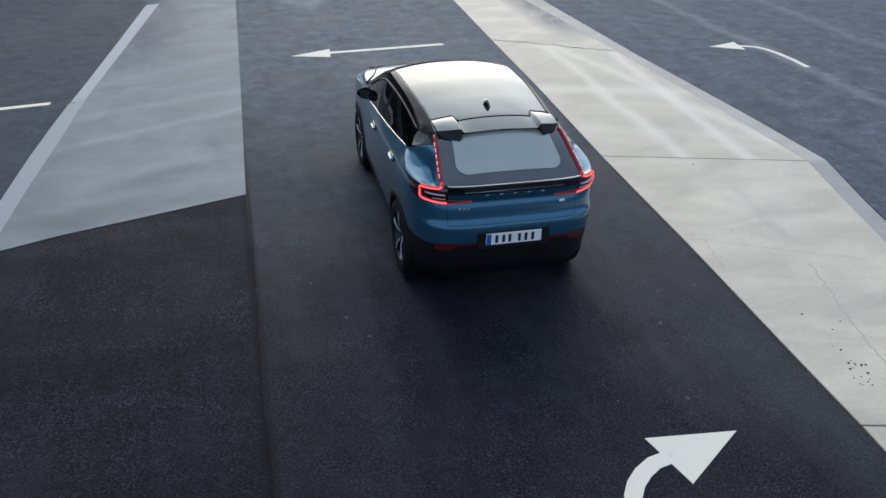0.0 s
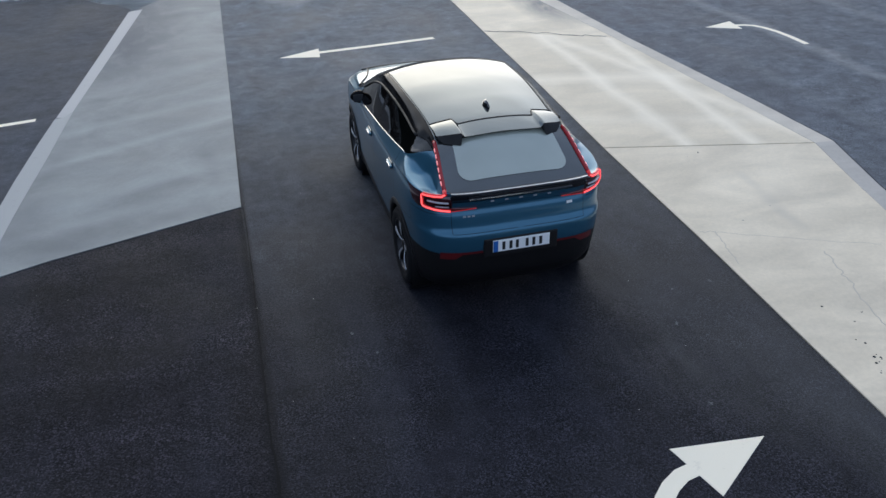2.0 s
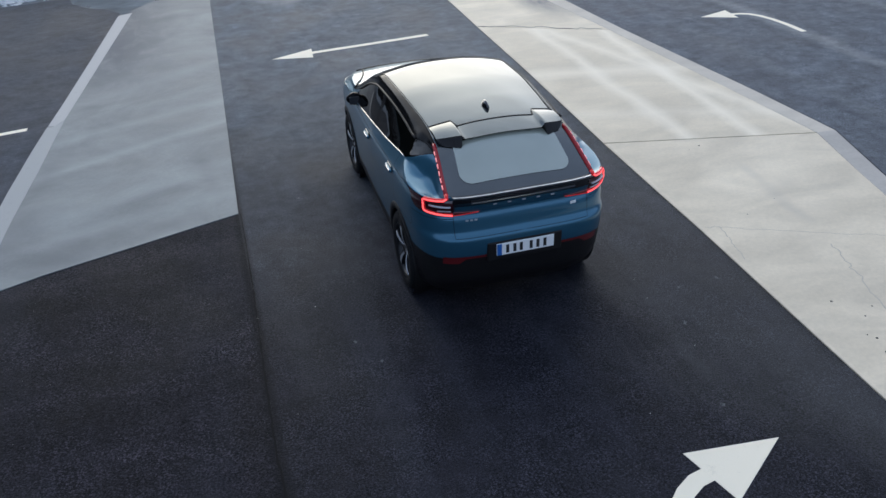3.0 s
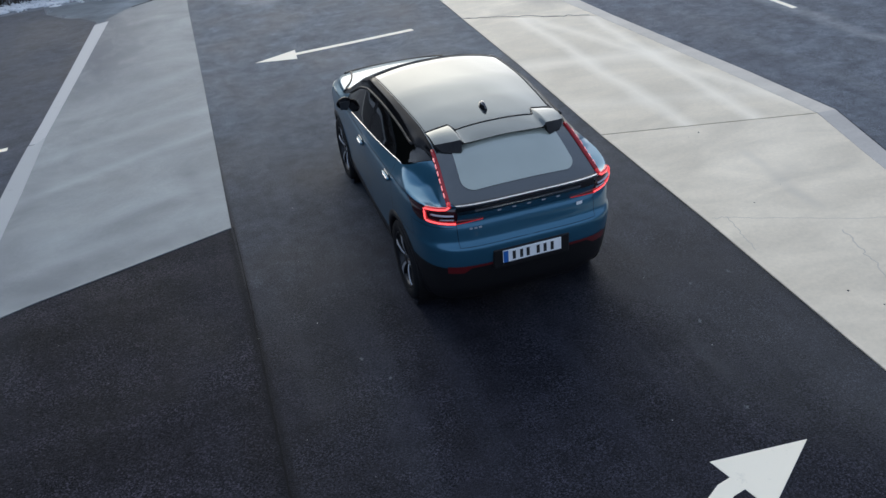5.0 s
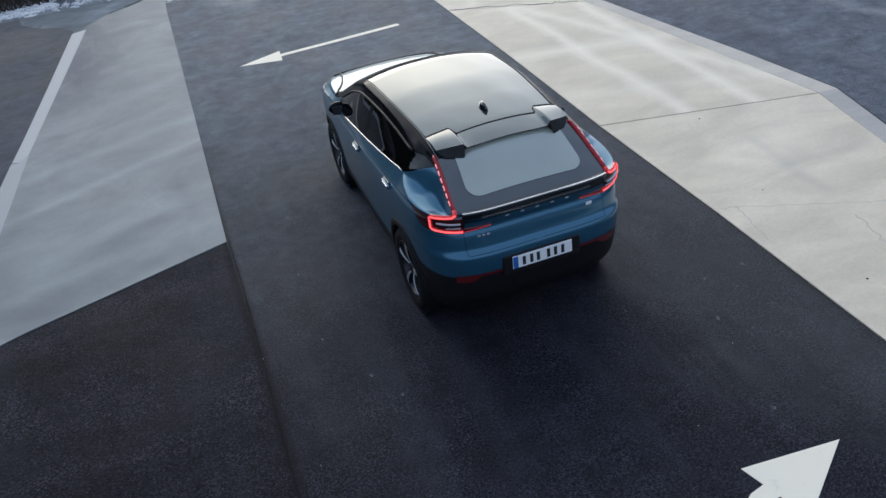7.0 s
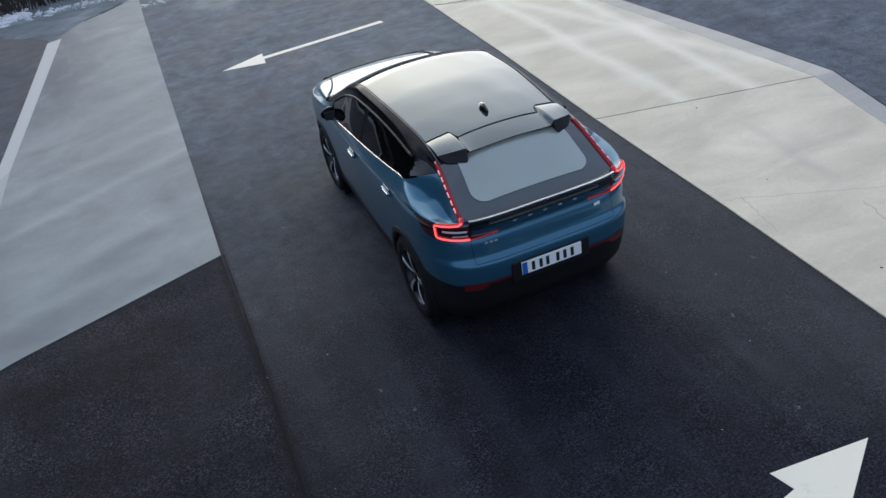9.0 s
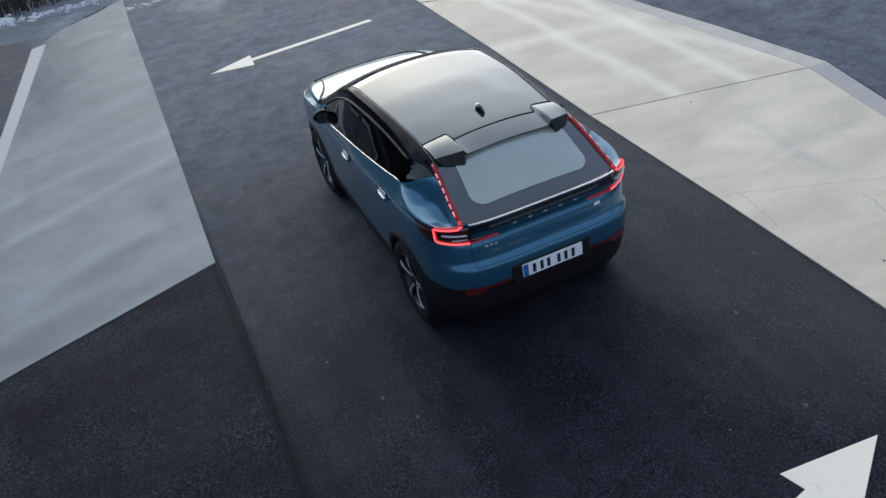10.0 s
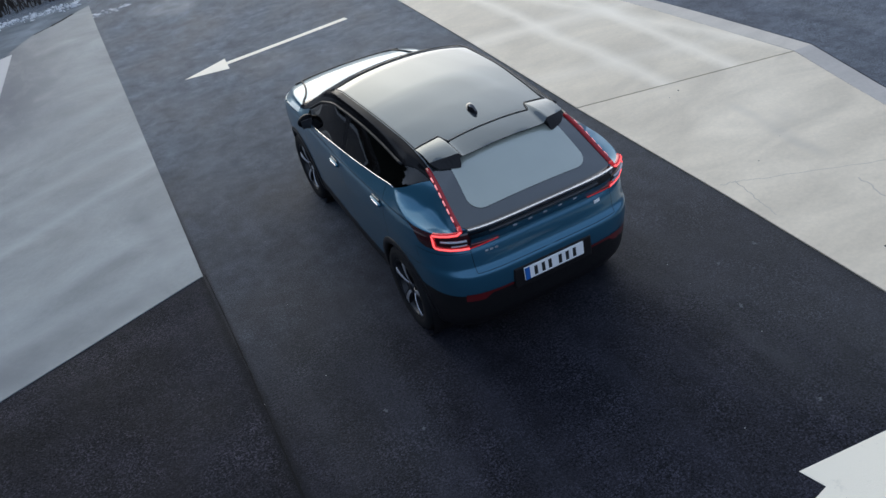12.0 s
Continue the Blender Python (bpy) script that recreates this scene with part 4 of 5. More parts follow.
def ring(y):
    """Half a cross-section of the upper shell, from its outer edge to the centre line, at x <= 0."""
    x0 = outer_x(y)
    xs = [x0] + [min(float(f(y)), x0 * k) for f, k in ((sill_x, 0.985), (top_x, 0.96), (edge_x, 0.93))]
    zs = [float(f(y)) for f in (belt_top, sill_z, top_z, edge_z)]
    zs[1:] = [max(z, zs[0] + 0.002 * (k + 1)) for k, z in enumerate(zs[1:])]
    pts = [Vector((x, z)) for x, z in zip(xs, zs)]
    out = []
    ends = [pts[0] + Vector((0.01, -0.08))] + pts + [Vector((xs[3] * 0.6, float(roof_z(y)) - (float(roof_z(y)) - zs[3]) * 0.36))]
    for k, steps in ((1, 4), (2, 5), (3, 4)):
        p0, p1, p2, p3 = ends[k - 1 : k + 3]
        for i in range(steps):
            t = i / steps
            m1, m2 = (p2 - p0) * 0.5, (p3 - p1) * 0.5
            if k == 2:
                m1, m2 = p2 - p1, p2 - p1
            p = (2 * t**3 - 3 * t**2 + 1) * p1 + (t**3 - 2 * t**2 + t) * m1 + (-2 * t**3 + 3 * t**2) * p2 + (t**3 - t**2) * m2
            if k == 2 and y < -1.36:  # hollow flank over the rear shoulder
                p += Vector((-0.040, -0.050)) * math.sin(math.pi * t ** 0.75) * min(1.0, max(0.0, -1.33 - 0.34 * t - y) / 0.26) * min(1.0, (y + 2.17) / 0.2)
            out.append(p)
    zc = float(roof_z(y))
    for i in range(15):
        f = 1 - i / 14
        out.append(Vector((xs[3] * f, zc - (zc - zs[3]) * abs(f) ** 2.3)))
    return [(-p.x, y, p.y) for p in out]


def grid_normals(grid):
    g = np.array(grid, float)
    du, dv = np.gradient(g, axis=0), np.gradient(g, axis=1)
    n = np.cross(du, dv)
    return n / (np.linalg.norm(n, axis=2, keepdims=True) + 1e-12)


lower = np.array([[shell_point(z, c, s, h) for h in LEVELS] for z, c, s in PLAN])
lower_n = grid_normals(lower)
if lower_n[90, 20, 0] > 0:
    lower_n = -lower_n
# draw the skin onto the rims of the wheel arches
for wy in AXLES:
    d = np.hypot(lower[:, :, 1] - wy, lower[:, :, 2] - WHEEL_Z)
    near = (np.abs(d - ARCH_R) < 0.017) & (lower[:, :, 0] < -0.6)
    k = np.where(near, ARCH_R / np.maximum(d, 1e-6), 1.0)
    lower[:, :, 1] = wy + (lower[:, :, 1] - wy) * k
    lower[:, :, 2] = WHEEL_Z + (lower[:, :, 2] - WHEEL_Z) * k
STATIONS = np.concatenate([np.linspace(-2.165, -1.66, 22), np.linspace(-1.64, 0.3, 64), np.linspace(0.33, 2.10, 50)])
upper = np.array([ring(y) for y in STATIONS])
WINDOW_END = -1.33
for j in range(5, 13):  # the side window's rear edge slants back towards the roof
    lean = 0.34 * min((j - 4) / 5, (13 - j) / 4)
    for i, y in enumerate(STATIONS):
        pull = max(0.0, 1 - abs(y - WINDOW_END) / 0.62)
        if pull > 0 and y - lean * pull > STATIONS[0]:
            upper[i, j] = ring(y - lean * pull)[j]
upper_n = grid_normals(upper)
if upper_n[60, 20, 2] < 0:
    upper_n = -upper_n

panels = {}


def collect(key, points, normals):
    """Adds one quad to a panel, by its four corners."""
    panels.setdefault(key, []).append((points, normals))


def side_panel_name(y):
    return "quarter_panel" if y < -1.22 else "rear_door" if y < -0.25 else "front_door" if y < 0.88 else "front_fender"


for i in range(len(lower) - 1):
    for j in range(len(LEVELS) - 1):
        quad = [lower[i, j], lower[i + 1, j], lower[i + 1, j + 1], lower[i, j + 1]]
        ns = [lower_n[i, j], lower_n[i + 1, j], lower_n[i + 1, j + 1], lower_n[i, j + 1]]
        x, y, z = np.mean(quad, axis=0)
        h = (LEVELS[j] + LEVELS[j + 1]) / 2
        if x < -0.6 and min(math.hypot(y - wy, z - WHEEL_Z) for wy in AXLES) < ARCH_R:
            continue
        zone = PLAN[i][0]
        if zone == "rear" and y < -1.4:
            if h < 0.475:
                key = "rear_skirt"
            elif h < 0.665 or (h < 0.84 and abs(x) > 0.60 and y < -1.78):
                key = "rear_bumper"
            else:
                key = "tailgate" if abs(x) < 0.60 else "quarter_panel"
        elif h < 0.275:
            key = "sill" if y < 1.75 else "front_skirt"
        elif y > 1.72:
            key = "front_bumper" if h < 0.86 else "bonnet"
        else:
            key = side_panel_name(y)
        collect(key, quad, ns)
M_SILL, M_TOP, M_EDGE = 4, 9, 13
for i in range(len(STATIONS) - 1):
    for j in range(upper.shape[1] - 1):
        quad = [upper[i, j], upper[i + 1, j], upper[i + 1, j + 1], upper[i, j + 1]]
        ns = [upper_n[i, j], upper_n[i + 1, j], upper_n[i + 1, j + 1], upper_n[i, j + 1]]
        y = float(STATIONS[i] + STATIONS[i + 1]) / 2
        if y > 1.12:
            key = "bonnet" if j >= 3 else "front_fender"
        elif j < M_SILL:
            key = side_panel_name(y)
        elif j < M_TOP:
            if y < -1.33:
                key = "quarter_panel"
            elif y > 0.80:
                key = "front_fender"
            else:
                key = "rear_side_window" if y < -0.31 else "window_pillar" if y < -0.21 else "front_side_window"
        elif j < M_EDGE:
            key = "roof_rail" if y > -1.70 else "quarter_panel"
        elif y < -1.645:
            key = "rear_window"
        elif y < 0.22:
            key = "roof"
        else:
            key = "windscreen"
        collect(key, quad, ns)

CAR_YAW = -0.2
car = tagged(new("car"), "blue metallic coupe crossover with gloss black roof and lit tail lamps", "car")
PANEL_LOOK = {
    "rear_skirt": (PLASTIC, "black textured lower bumper"), "rear_bumper": (BLUE, ""), "tailgate": (BLUE, ""), "quarter_panel": (BLUE, ""),
    "sill": (PLASTIC, "black plastic sill"), "front_skirt": (PLASTIC, "black lower front bumper"), "front_bumper": (BLUE, ""), "bonnet": (BLUE, ""),
    "rear_door": (BLUE, ""), "front_door": (BLUE, ""), "front_fender": (BLUE, ""), "rear_side_window": (SIDE_GLASS, "dark tinted glass"),
    "window_pillar": (RAIL, "gloss black pillar"), "front_side_window": (SIDE_GLASS, "dark tinted glass"), "roof_rail": (RAIL, "gloss black roof side"),
    "rear_window": (FRIT, "dark rear glass with black border"), "roof": (ROOF_GLASS, "gloss black glass roof mirroring the sky"), "windscreen": (SIDE_GLASS, "tinted windscreen"),
}
CENTRAL = ("rear_skirt", "rear_bumper", "tailgate", "front_skirt", "front_bumper", "bonnet", "rear_window", "roof", "windscreen")


def panel(key, sides):
    """One panel of the shell, with its edges drawn in a little so that dark gaps stay between panels."""
    index, verts, norms, faces = {}, [], [], []
    for sign in sides:
        for pts, ns in panels[key]:
            f = []
            for p, n in zip(pts, ns):
                q = (round(p[0] * sign, 5) + 0.0, round(p[1], 5), round(p[2], 5))
                if q not in index:
                    index[q] = len(verts)
                    verts.append(Vector(q))
                    norms.append((n[0] * sign, n[1], n[2]))
                if index[q] not in f:
                    f.append(index[q])
            if len(f) > 2:
                a, b, c = (verts[k] for k in f[:3])
                if (b - a).cross(c - b).dot(Vector(norms[f[1]])) < 0:
                    f = f[::-1]
                faces.append(f)
    count = {}
    for f in faces:
        for a, b in zip(f, f[1:] + f[:1]):
            count[(min(a, b), max(a, b))] = count.get((min(a, b), max(a, b)), 0) + 1
    rim = {}
    for f in faces:
        centre = sum((verts[k] for k in f), Vector()) / len(f)
        for a, b in zip(f, f[1:] + f[:1]):
            if count[(min(a, b), max(a, b))] == 1:
                e = (verts[b] - verts[a]).normalized()
                inward = centre - verts[a]
                inward = (inward - e * inward.dot(e)).normalized()
                for k in (a, b):
                    rim.setdefault(k, []).append(inward)
    moved = {k: sum(v, Vector()).normalized() * 0.0022 for k, v in rim.items()}
    for k, d in moved.items():
        if abs(verts[k].x) > 0.003:
            verts[k] = verts[k] + d
    me = mesh_of(key, verts, faces, PANEL_LOOK[key][0])
    me.normals_split_custom_set_from_vertices(norms)
    return thing(key, me, car, PANEL_LOOK[key][1])


for key in panels:
    if key in CENTRAL:
        panel(key, (1, -1))
    else:
        panel(key, (1,))
        panel(key, (-1,))

# dark inner shell behind the gaps
iv, jf = [], []
for sign in (1, -1):
    b, nv = len(iv), len(LEVELS)
    inner_skin = lower - lower_n * 0.02
    iv += [(p[0] * sign, p[1], p[2]) for rowp in inner_skin for p in rowp]
    for i in range(len(lower) - 1):
        for j in range(nv - 1):
            c = lower[i : i + 2, j : j + 2].reshape(-1, 3).mean(axis=0)
            if c[0] < -0.6 and min(math.hypot(c[1] - wy, c[2] - WHEEL_Z) for wy in AXLES) < ARCH_R + 0.02:
                continue
            jf.append((b + i * nv + j, b + (i + 1) * nv + j, b + (i + 1) * nv + j + 1, b + i * nv + j + 1))
thing("inner_body", mesh_of("inner_body", iv, jf, PLASTIC), car, "black inner body")
under = box((1.40, 3.6, 0.06), (0, 0, 0.25), bevel=0.02)
add(under, box((1.30, 2.1, 0.10), (0, -0.1, 0.75), bevel=0.02))
part("underbody", under, PLASTIC, car, "black underbody and cabin floor")
for s in (1, -1):
    part("door_lining", box((0.03, 2.1, 0.34), (s * 0.80, -0.25, 1.0), bevel=0.01), CLOTH, car, "dark door lining")


# wheels: tyre, rim with five split spokes, brake disc
def wheel(x_side, y):
    hub = new("wheel")
    hub.parent = car
    hub.location = (x_side * (0.775 if y < 0 else 0.735), y, WHEEL_Z)
    s = x_side
    R = WHEEL_R
    part("tyre", lathe([(s * -0.11, 0.25), (s * -0.118, 0.28), (s * -0.12, R - 0.03), (s * -0.10, R - 0.006), (s * -0.05, R), (s * -0.045, R - 0.006), (s * -0.035, R - 0.006), (s * -0.03, R), (s * 0.03, R), (s * 0.035, R - 0.006), (s * 0.045, R - 0.006), (s * 0.05, R), (s * 0.10, R - 0.006), (s * 0.12, R - 0.03), (s * 0.123, 0.31), (s * 0.118, 0.272), (s * 0.108, 0.255)], 56), RUBBER, hub, "", True)
    part("rim", lathe([(s * -0.10, 0.25), (s * -0.02, 0.235), (s * 0.05, 0.238), (s * 0.105, 0.256), (s * 0.112, 0.262), (s * 0.114, 0.255), (s * 0.10, 0.245), (s * 0.06, 0.228)], 56), ALLOY_DARK, hub, "dark alloy rim", True)
    for k in range(5):
        a = k * math.tau / 5 + 0.3
        for name, lo, hi, rise, look_of, label in (("spoke", -1.0, 1.0, 0.0, ALLOY_DARK, "dark alloy spoke"), ("spoke_face", -0.80, 0.30, 0.004, ALLOY, "machined face of a spoke")):
            bm = bmesh.new()
            rows = []
            for r, width, x in ((0.05, 0.044, 0.082), (0.11, 0.050, 0.100), (0.17, 0.062, 0.108), (0.225, 0.084, 0.109), (0.246, 0.100, 0.106)):
                ang = a + 0.5 * (0.246 - r)
                e, t = Vector((0, math.cos(ang), math.sin(ang))), Vector((0, -math.sin(ang), math.cos(ang)))
                mid, half = (lo + hi) / 2, (hi - lo) / 2
                rows.append([bm.verts.new(e * r + t * width / 2 * (mid + half * q) + Vector((s * (x + rise - dx), 0, 0))) for q, dx in ((-1, 0.004 if rise else 0.034), (-0.9, 0.0), (0.9, 0.0), (1, 0.004 if rise else 0.034))])
            for r0, r1 in zip(rows, rows[1:]):
                for q in range(3):
                    bm.faces.new((r0[q], r0[q + 1], r1[q + 1], r1[q]))
            bmesh.ops.recalc_face_normals(bm, faces=bm.faces[:])
            part(name, bm, look_of, hub, label)
    part("hub_cap", lathe([(s * 0.075, 0.055), (s * 0.094, 0.048), (s * 0.10, 0.03), (s * 0.101, 0.0005)], 24), ALLOY_DARK, hub, "", True)
    part("brake_disc", lathe([(s * 0.02, 0.10), (s * 0.035, 0.105), (s * 0.035, 0.168), (s * 0.01, 0.170), (s * 0.01, 0.10)], 40), STEEL, hub, "steel brake disc", True)


for s in (-1, 1):
    for y in AXLES:
        wheel(s, y)
        part("wheel_arch_liner", lathe([(s * (0.88 if y < 0 else 0.83), ARCH_R + 0.006), (s * 0.60, ARCH_R + 0.006), (s * 0.60, 0.02)], 40), PLASTIC, car, "black wheel arch liner", True).location = (0, y, WHEEL_Z)
        # cladding round the arch
        bm = bmesh.new()
        rows = []
        for k in range(33):
            a = math.radians(-18 + 216 * k / 32)
            row = []
            for r, off in ((ARCH_R - 0.012, -0.02), (ARCH_R - 0.012, 0.006), (ARCH_R + 0.004, 0.012), (ARCH_R + 0.042, 0.010), (ARCH_R + 0.050, 0.0)):
                py, pz = y + r * math.cos(a), WHEEL_Z + r * math.sin(a)
                h = min(max((pz - ZB) / (float(belt_top(py)) - ZB), 0.0), 1.0)
                w = float(half_width(h)) * front_taper(py)
                if py < Y_REAR:
                    t = (Y_REAR - py) / (B_REAR - float(inset_rear(h)))
                    w *= (1 - min(t, 0.999) ** N_REAR) ** (1 / N_REAR)
                elif py > Y_FRONT:
                    t = (py - Y_FRONT) / (B_FRONT - float(inset_front(h)))
                    w *= (1 - min(t, 0.999) ** N_FRONT) ** (1 / N_FRONT)
                row.append(bm.verts.new((s * (w + off), py, pz)))
            rows.append(row)
        for r0, r1 in zip(rows, rows[1:]):
            for q in range(4):
                bm.faces.new((r0[q], r0[q + 1], r1[q + 1], r1[q]))
        bmesh.ops.recalc_face_normals(bm, faces=bm.faces[:])
        part("wheel_arch_trim", bm, PLASTIC, car, "black plastic wheel arch trim", True)


def line_point(fx, fz, y, s, off=0.0):
    x = min(float(fx(y)), outer_x(y) * 0.985)
    return Vector((s * (x + off), y, float(fz(y)) + off * 0.4))


for s in (-1, 1):
    # bright strip along the window sills, and black trim over the windows
    part("window_trim", sweep([line_point(sill_x, sill_z, y, s, 0.004) for y in np.linspace(-1.33, 0.78, 40)], 0.0045, 6, 0.8), CHROME, car, "bright metal window strip", True)
    part("window_frame", sweep([line_point(top_x, top_z, y, s, 0.003) for y in np.linspace(-1.33, 0.80, 40)], 0.012, 6), PLASTIC, car, "black window frame", True)
    # door handles
    for hy, hz in ((-1.10, 1.12), (-0.10, 1.065)):
        h = (hz - ZB) / (float(belt_top(hy)) - ZB)
        hx = float(half_width(h)) * ((1 - max(0.0, (Y_REAR - hy) / B_REAR) ** N_REAR) ** (1 / N_REAR))
        handle = part("door_handle", box((0.030, 0.19, 0.030), (s * (hx + 0.018), hy - 0.02, hz), bevel=0.012, segments=3), BLUE, car, "blue door handle with bright strip", True)
        part("recess", box((0.010, 0.15, 0.066), (s * (hx + 0.003), hy - 0.005, hz - 0.002), bevel=0.004), BLACK_GLOSS, handle, "dark hand recess")
        part("handle_strip", box((0.008, 0.13, 0.020), (s * (hx + 0.033), hy - 0.045, hz + 0.006), bevel=0.003), CHROME, handle, "bright strip")
    # mirrors
    bm = bmesh.new()
    bmesh.ops.create_icosphere(bm, subdivisions=3, radius=1.0)
    for v in bm.verts:
        p = v.co
        v.co = Vector((s * (0.878 + 0.088 * p.x), 0.66 + (0.13 if p.y > 0 else 0.035) * p.y * (0.8 - 0.3 * p.x), 1.172 + (0.085 if p.z > 0 else 0.070) * p.z * (0.90 - 0.22 * p.x) + 0.010 * p.x))
    bmesh.ops.recalc_face_normals(bm, faces=bm.faces[:])
    mirror = part("mirror", bm, RAIL, car, "gloss black door mirror", True)
    part("mirror_foot", box((0.11, 0.06, 0.030), (s * 0.845, 0.69, 1.118), (0, s * -14, 0), 0.012), RAIL, mirror, "", True)
    part("mirror_glass", box((0.11, 0.006, 0.085), (s * 0.880, 0.6285, 1.172), bevel=0.002), STEEL, mirror, "mirror glass")


# tail lamps
def guide(points, radius, flat=1.0):
    return sweep(points, radius, 8, flat)


for s in (-1, 1):
    lamp = tagged(new("tail_lamp"), "lit red L-shaped tail lamp with smoked lens")
    lamp.parent = car
    # smoked lens let into the corner
    bm = bmesh.new()
    cols = []
    for k in range(27):
        f = k / 26
        x = 0.60 + (0.866 - 0.60) * (1 - (1 - f) ** 2)
        top = 1.205 - 0.015 * f
        low = 1.062 + 0.085 * max(0.0, (f - 0.62) / 0.38) ** 1.6
        cols.append([bm.verts.new(rear_point(s * x, low + (top - low) * q, 0.005)) for q in (0, 0.25, 0.5, 0.75, 1)])
    for a, b in zip(cols, cols[1:]):
        for q in range(4):
            bm.faces.new((a[q], b[q], b[q + 1], a[q + 1]))
    bmesh.ops.recalc_face_normals(bm, faces=bm.faces[:])
    part("lens", bm, LAMP_DARK, lamp, "smoked red lens", True)
    # the bracket of light: strip down the hatch, out, down, and back in to the bar
    strip_pts = [line_point(edge_x, edge_z, y, s, 0.008) for y in np.linspace(-1.60, -2.09, 16)]
    corners = [(0.650, 1.222), (0.672, 1.206), (0.72, 1.200), (0.765, 1.194), (0.793, 1.190), (0.803, 1.182), (0.806, 1.165), (0.806, 1.130), (0.803, 1.102), (0.796, 1.088), (0.775, 1.080), (0.72, 1.071), (0.66, 1.065), (0.60, 1.061)]
    hook = [rear_point(s * x, z, 0.012) for x, z in corners]
    part("light_strip", guide(strip_pts, 0.0175), RED_STRIP, lamp, "deep red strip beside the rear glass", True)
    part("lamp_surround", guide([strip_pts[-1]] + [p + (p - Vector((0, -1.2, p.z))).normalized() * -0.008 for p in hook], 0.018), RED_DEEP, lamp, "deep red lamp edge", True)
    part("light_bracket", guide([strip_pts[-1]] + hook, 0.0108), RED_GLOW, lamp, "bright red light guide", True)
    # tapered blade reaching onto the tailgate, with its lit lower edge
    bm = bmesh.new()
    cols = []
    for k in range(12):
        f = k / 11
        x, low, top = 0.592 - 0.217 * f, 1.050 + 0.020 * f, 1.094 - 0.016 * f
        cols.append([bm.verts.new(rear_point(s * x, z, o)) for z, o in ((low, 0.002), (low + 0.004, 0.010), (top - 0.004, 0.010), (top, 0.002))])
    for a, b in zip(cols, cols[1:]):
        for q in range(3):
            bm.faces.new((a[q], b[q], b[q + 1], a[q + 1]))
    bm.faces.new(cols[-1])
    bmesh.ops.recalc_face_normals(bm, faces=bm.faces[:])
    part("light_bar", bm, REFLECTOR, lamp, "dark red blade reaching onto the tailgate", True)
    part("light_line", guide([rear_point(s * x, 1.056 + 0.016 * k / 9, 0.012) for k, x in enumerate(np.linspace(0.600, 0.385, 10))], 0.0042), RED_DEEP, lamp, "lit lower edge", True)
    for k in range(6):
        y = -1.69 - 0.064 * k
        a, b = line_point(edge_x, edge_z, y, s, 0.0205), line_point(edge_x, edge_z, y - 0.040, s, 0.0195)
        part("led", guide([a, b], 0.0082), PINK_GLOW, lamp, "bright light-emitting segment", True)
    for z, x0, x1, rad in ((1.152, 0.625, 0.775, 0.010), (1.108, 0.62, 0.72, 0.006)):
        part("reverse_lamp", guide([rear_point(s * x, z, 0.008) for x in np.linspace(x0, x1, 8)], rad, 0.8), LAMP_CLEAR, lamp, "frosted clear reversing lamp", True)
    # low reflector and the dark pocket round it
    bm = bmesh.new()
    cols = []
    for k in range(13):
        x = 0.33 + 0.37 * k / 12
        low, top = (0.660, 0.684) if k < 7 else (0.660 - 0.045 * min(1, (k - 6) / 2.0), 0.684)
        cols.append([bm.verts.new(rear_point(s * x, z, 0.006)) for z in (low, (low + top) / 2, top)])
    for a, b in zip(cols, cols[1:]):
        for q in range(2):
            bm.faces.new((a[q], b[q], b[q + 1], a[q + 1]))
    bmesh.ops.recalc_face_normals(bm, faces=bm.faces[:])
    part("reflector", bm, REFLECTOR, car, "dim red low reflector", True)

# number plate in its recess, with dark bars
part("plate_recess", box((0.68, 0.03, 0.185), (0, -2.211, 0.703), bevel=0.014), PLASTIC, car, "black recess")
plate = part("number_plate", box((0.52, 0.010, 0.112), (0, -2.2285, 0.718), bevel=0.003), PLATE_WHITE, car, "white number plate")
part("plate_band", box((0.042, 0.004, 0.106), (-0.236, -2.2340, 0.718)), PLATE_BLUE, plate, "blue band")
for x in (-0.163, -0.098, -0.040, 0.050, 0.112, 0.176):
    part("bar", box((0.027, 0.004, 0.076), (x, -2.2350, 0.718), bevel=0.001), INK, plate, "plain dark bar")
# small bright bars on the tail
for k in range(5):
    x = -0.255 + 0.1275 * k
    p = rear_point(x, 1.135, 0.004)
    part("badge", box((0.030, 0.005, 0.011), p, bevel=0.001), BADGE, car, "small bright metal badge")
for k in range(3):
    p = rear_point(-0.49 + 0.038 * k, 1.005, 0.004)
    part("badge", box((0.024, 0.005, 0.015), p, (0, 0, -8), 0.001), BADGE, car, "small bright metal badge")
part("badge", box((0.055, 0.005, 0.026), rear_point(0.46, 1.01, 0.004), (0, 0, 8), 0.001), PLATE_WHITE, car, "small white badge")


# ducktail lip over the tailgate
def lip_strip(profile, x_max, count=40):
    """Sweeps (z, offset) points across the tail."""
    bm = bmesh.new()
    rows = []
    for x in np.linspace(-x_max, x_max, count):
        row = []
        for z, off in profile:
            base = rear_point(x, min(z, 1.185))
            row.append(bm.verts.new((base.x, base.y - off, z)))
        rows.append(row)
    for a, b in zip(rows, rows[1:]):
        for q in range(len(profile) - 1):
            bm.faces.new((a[q], b[q], b[q + 1], a[q + 1]))
    bmesh.ops.recalc_face_normals(bm, faces=bm.faces[:])
    return bm


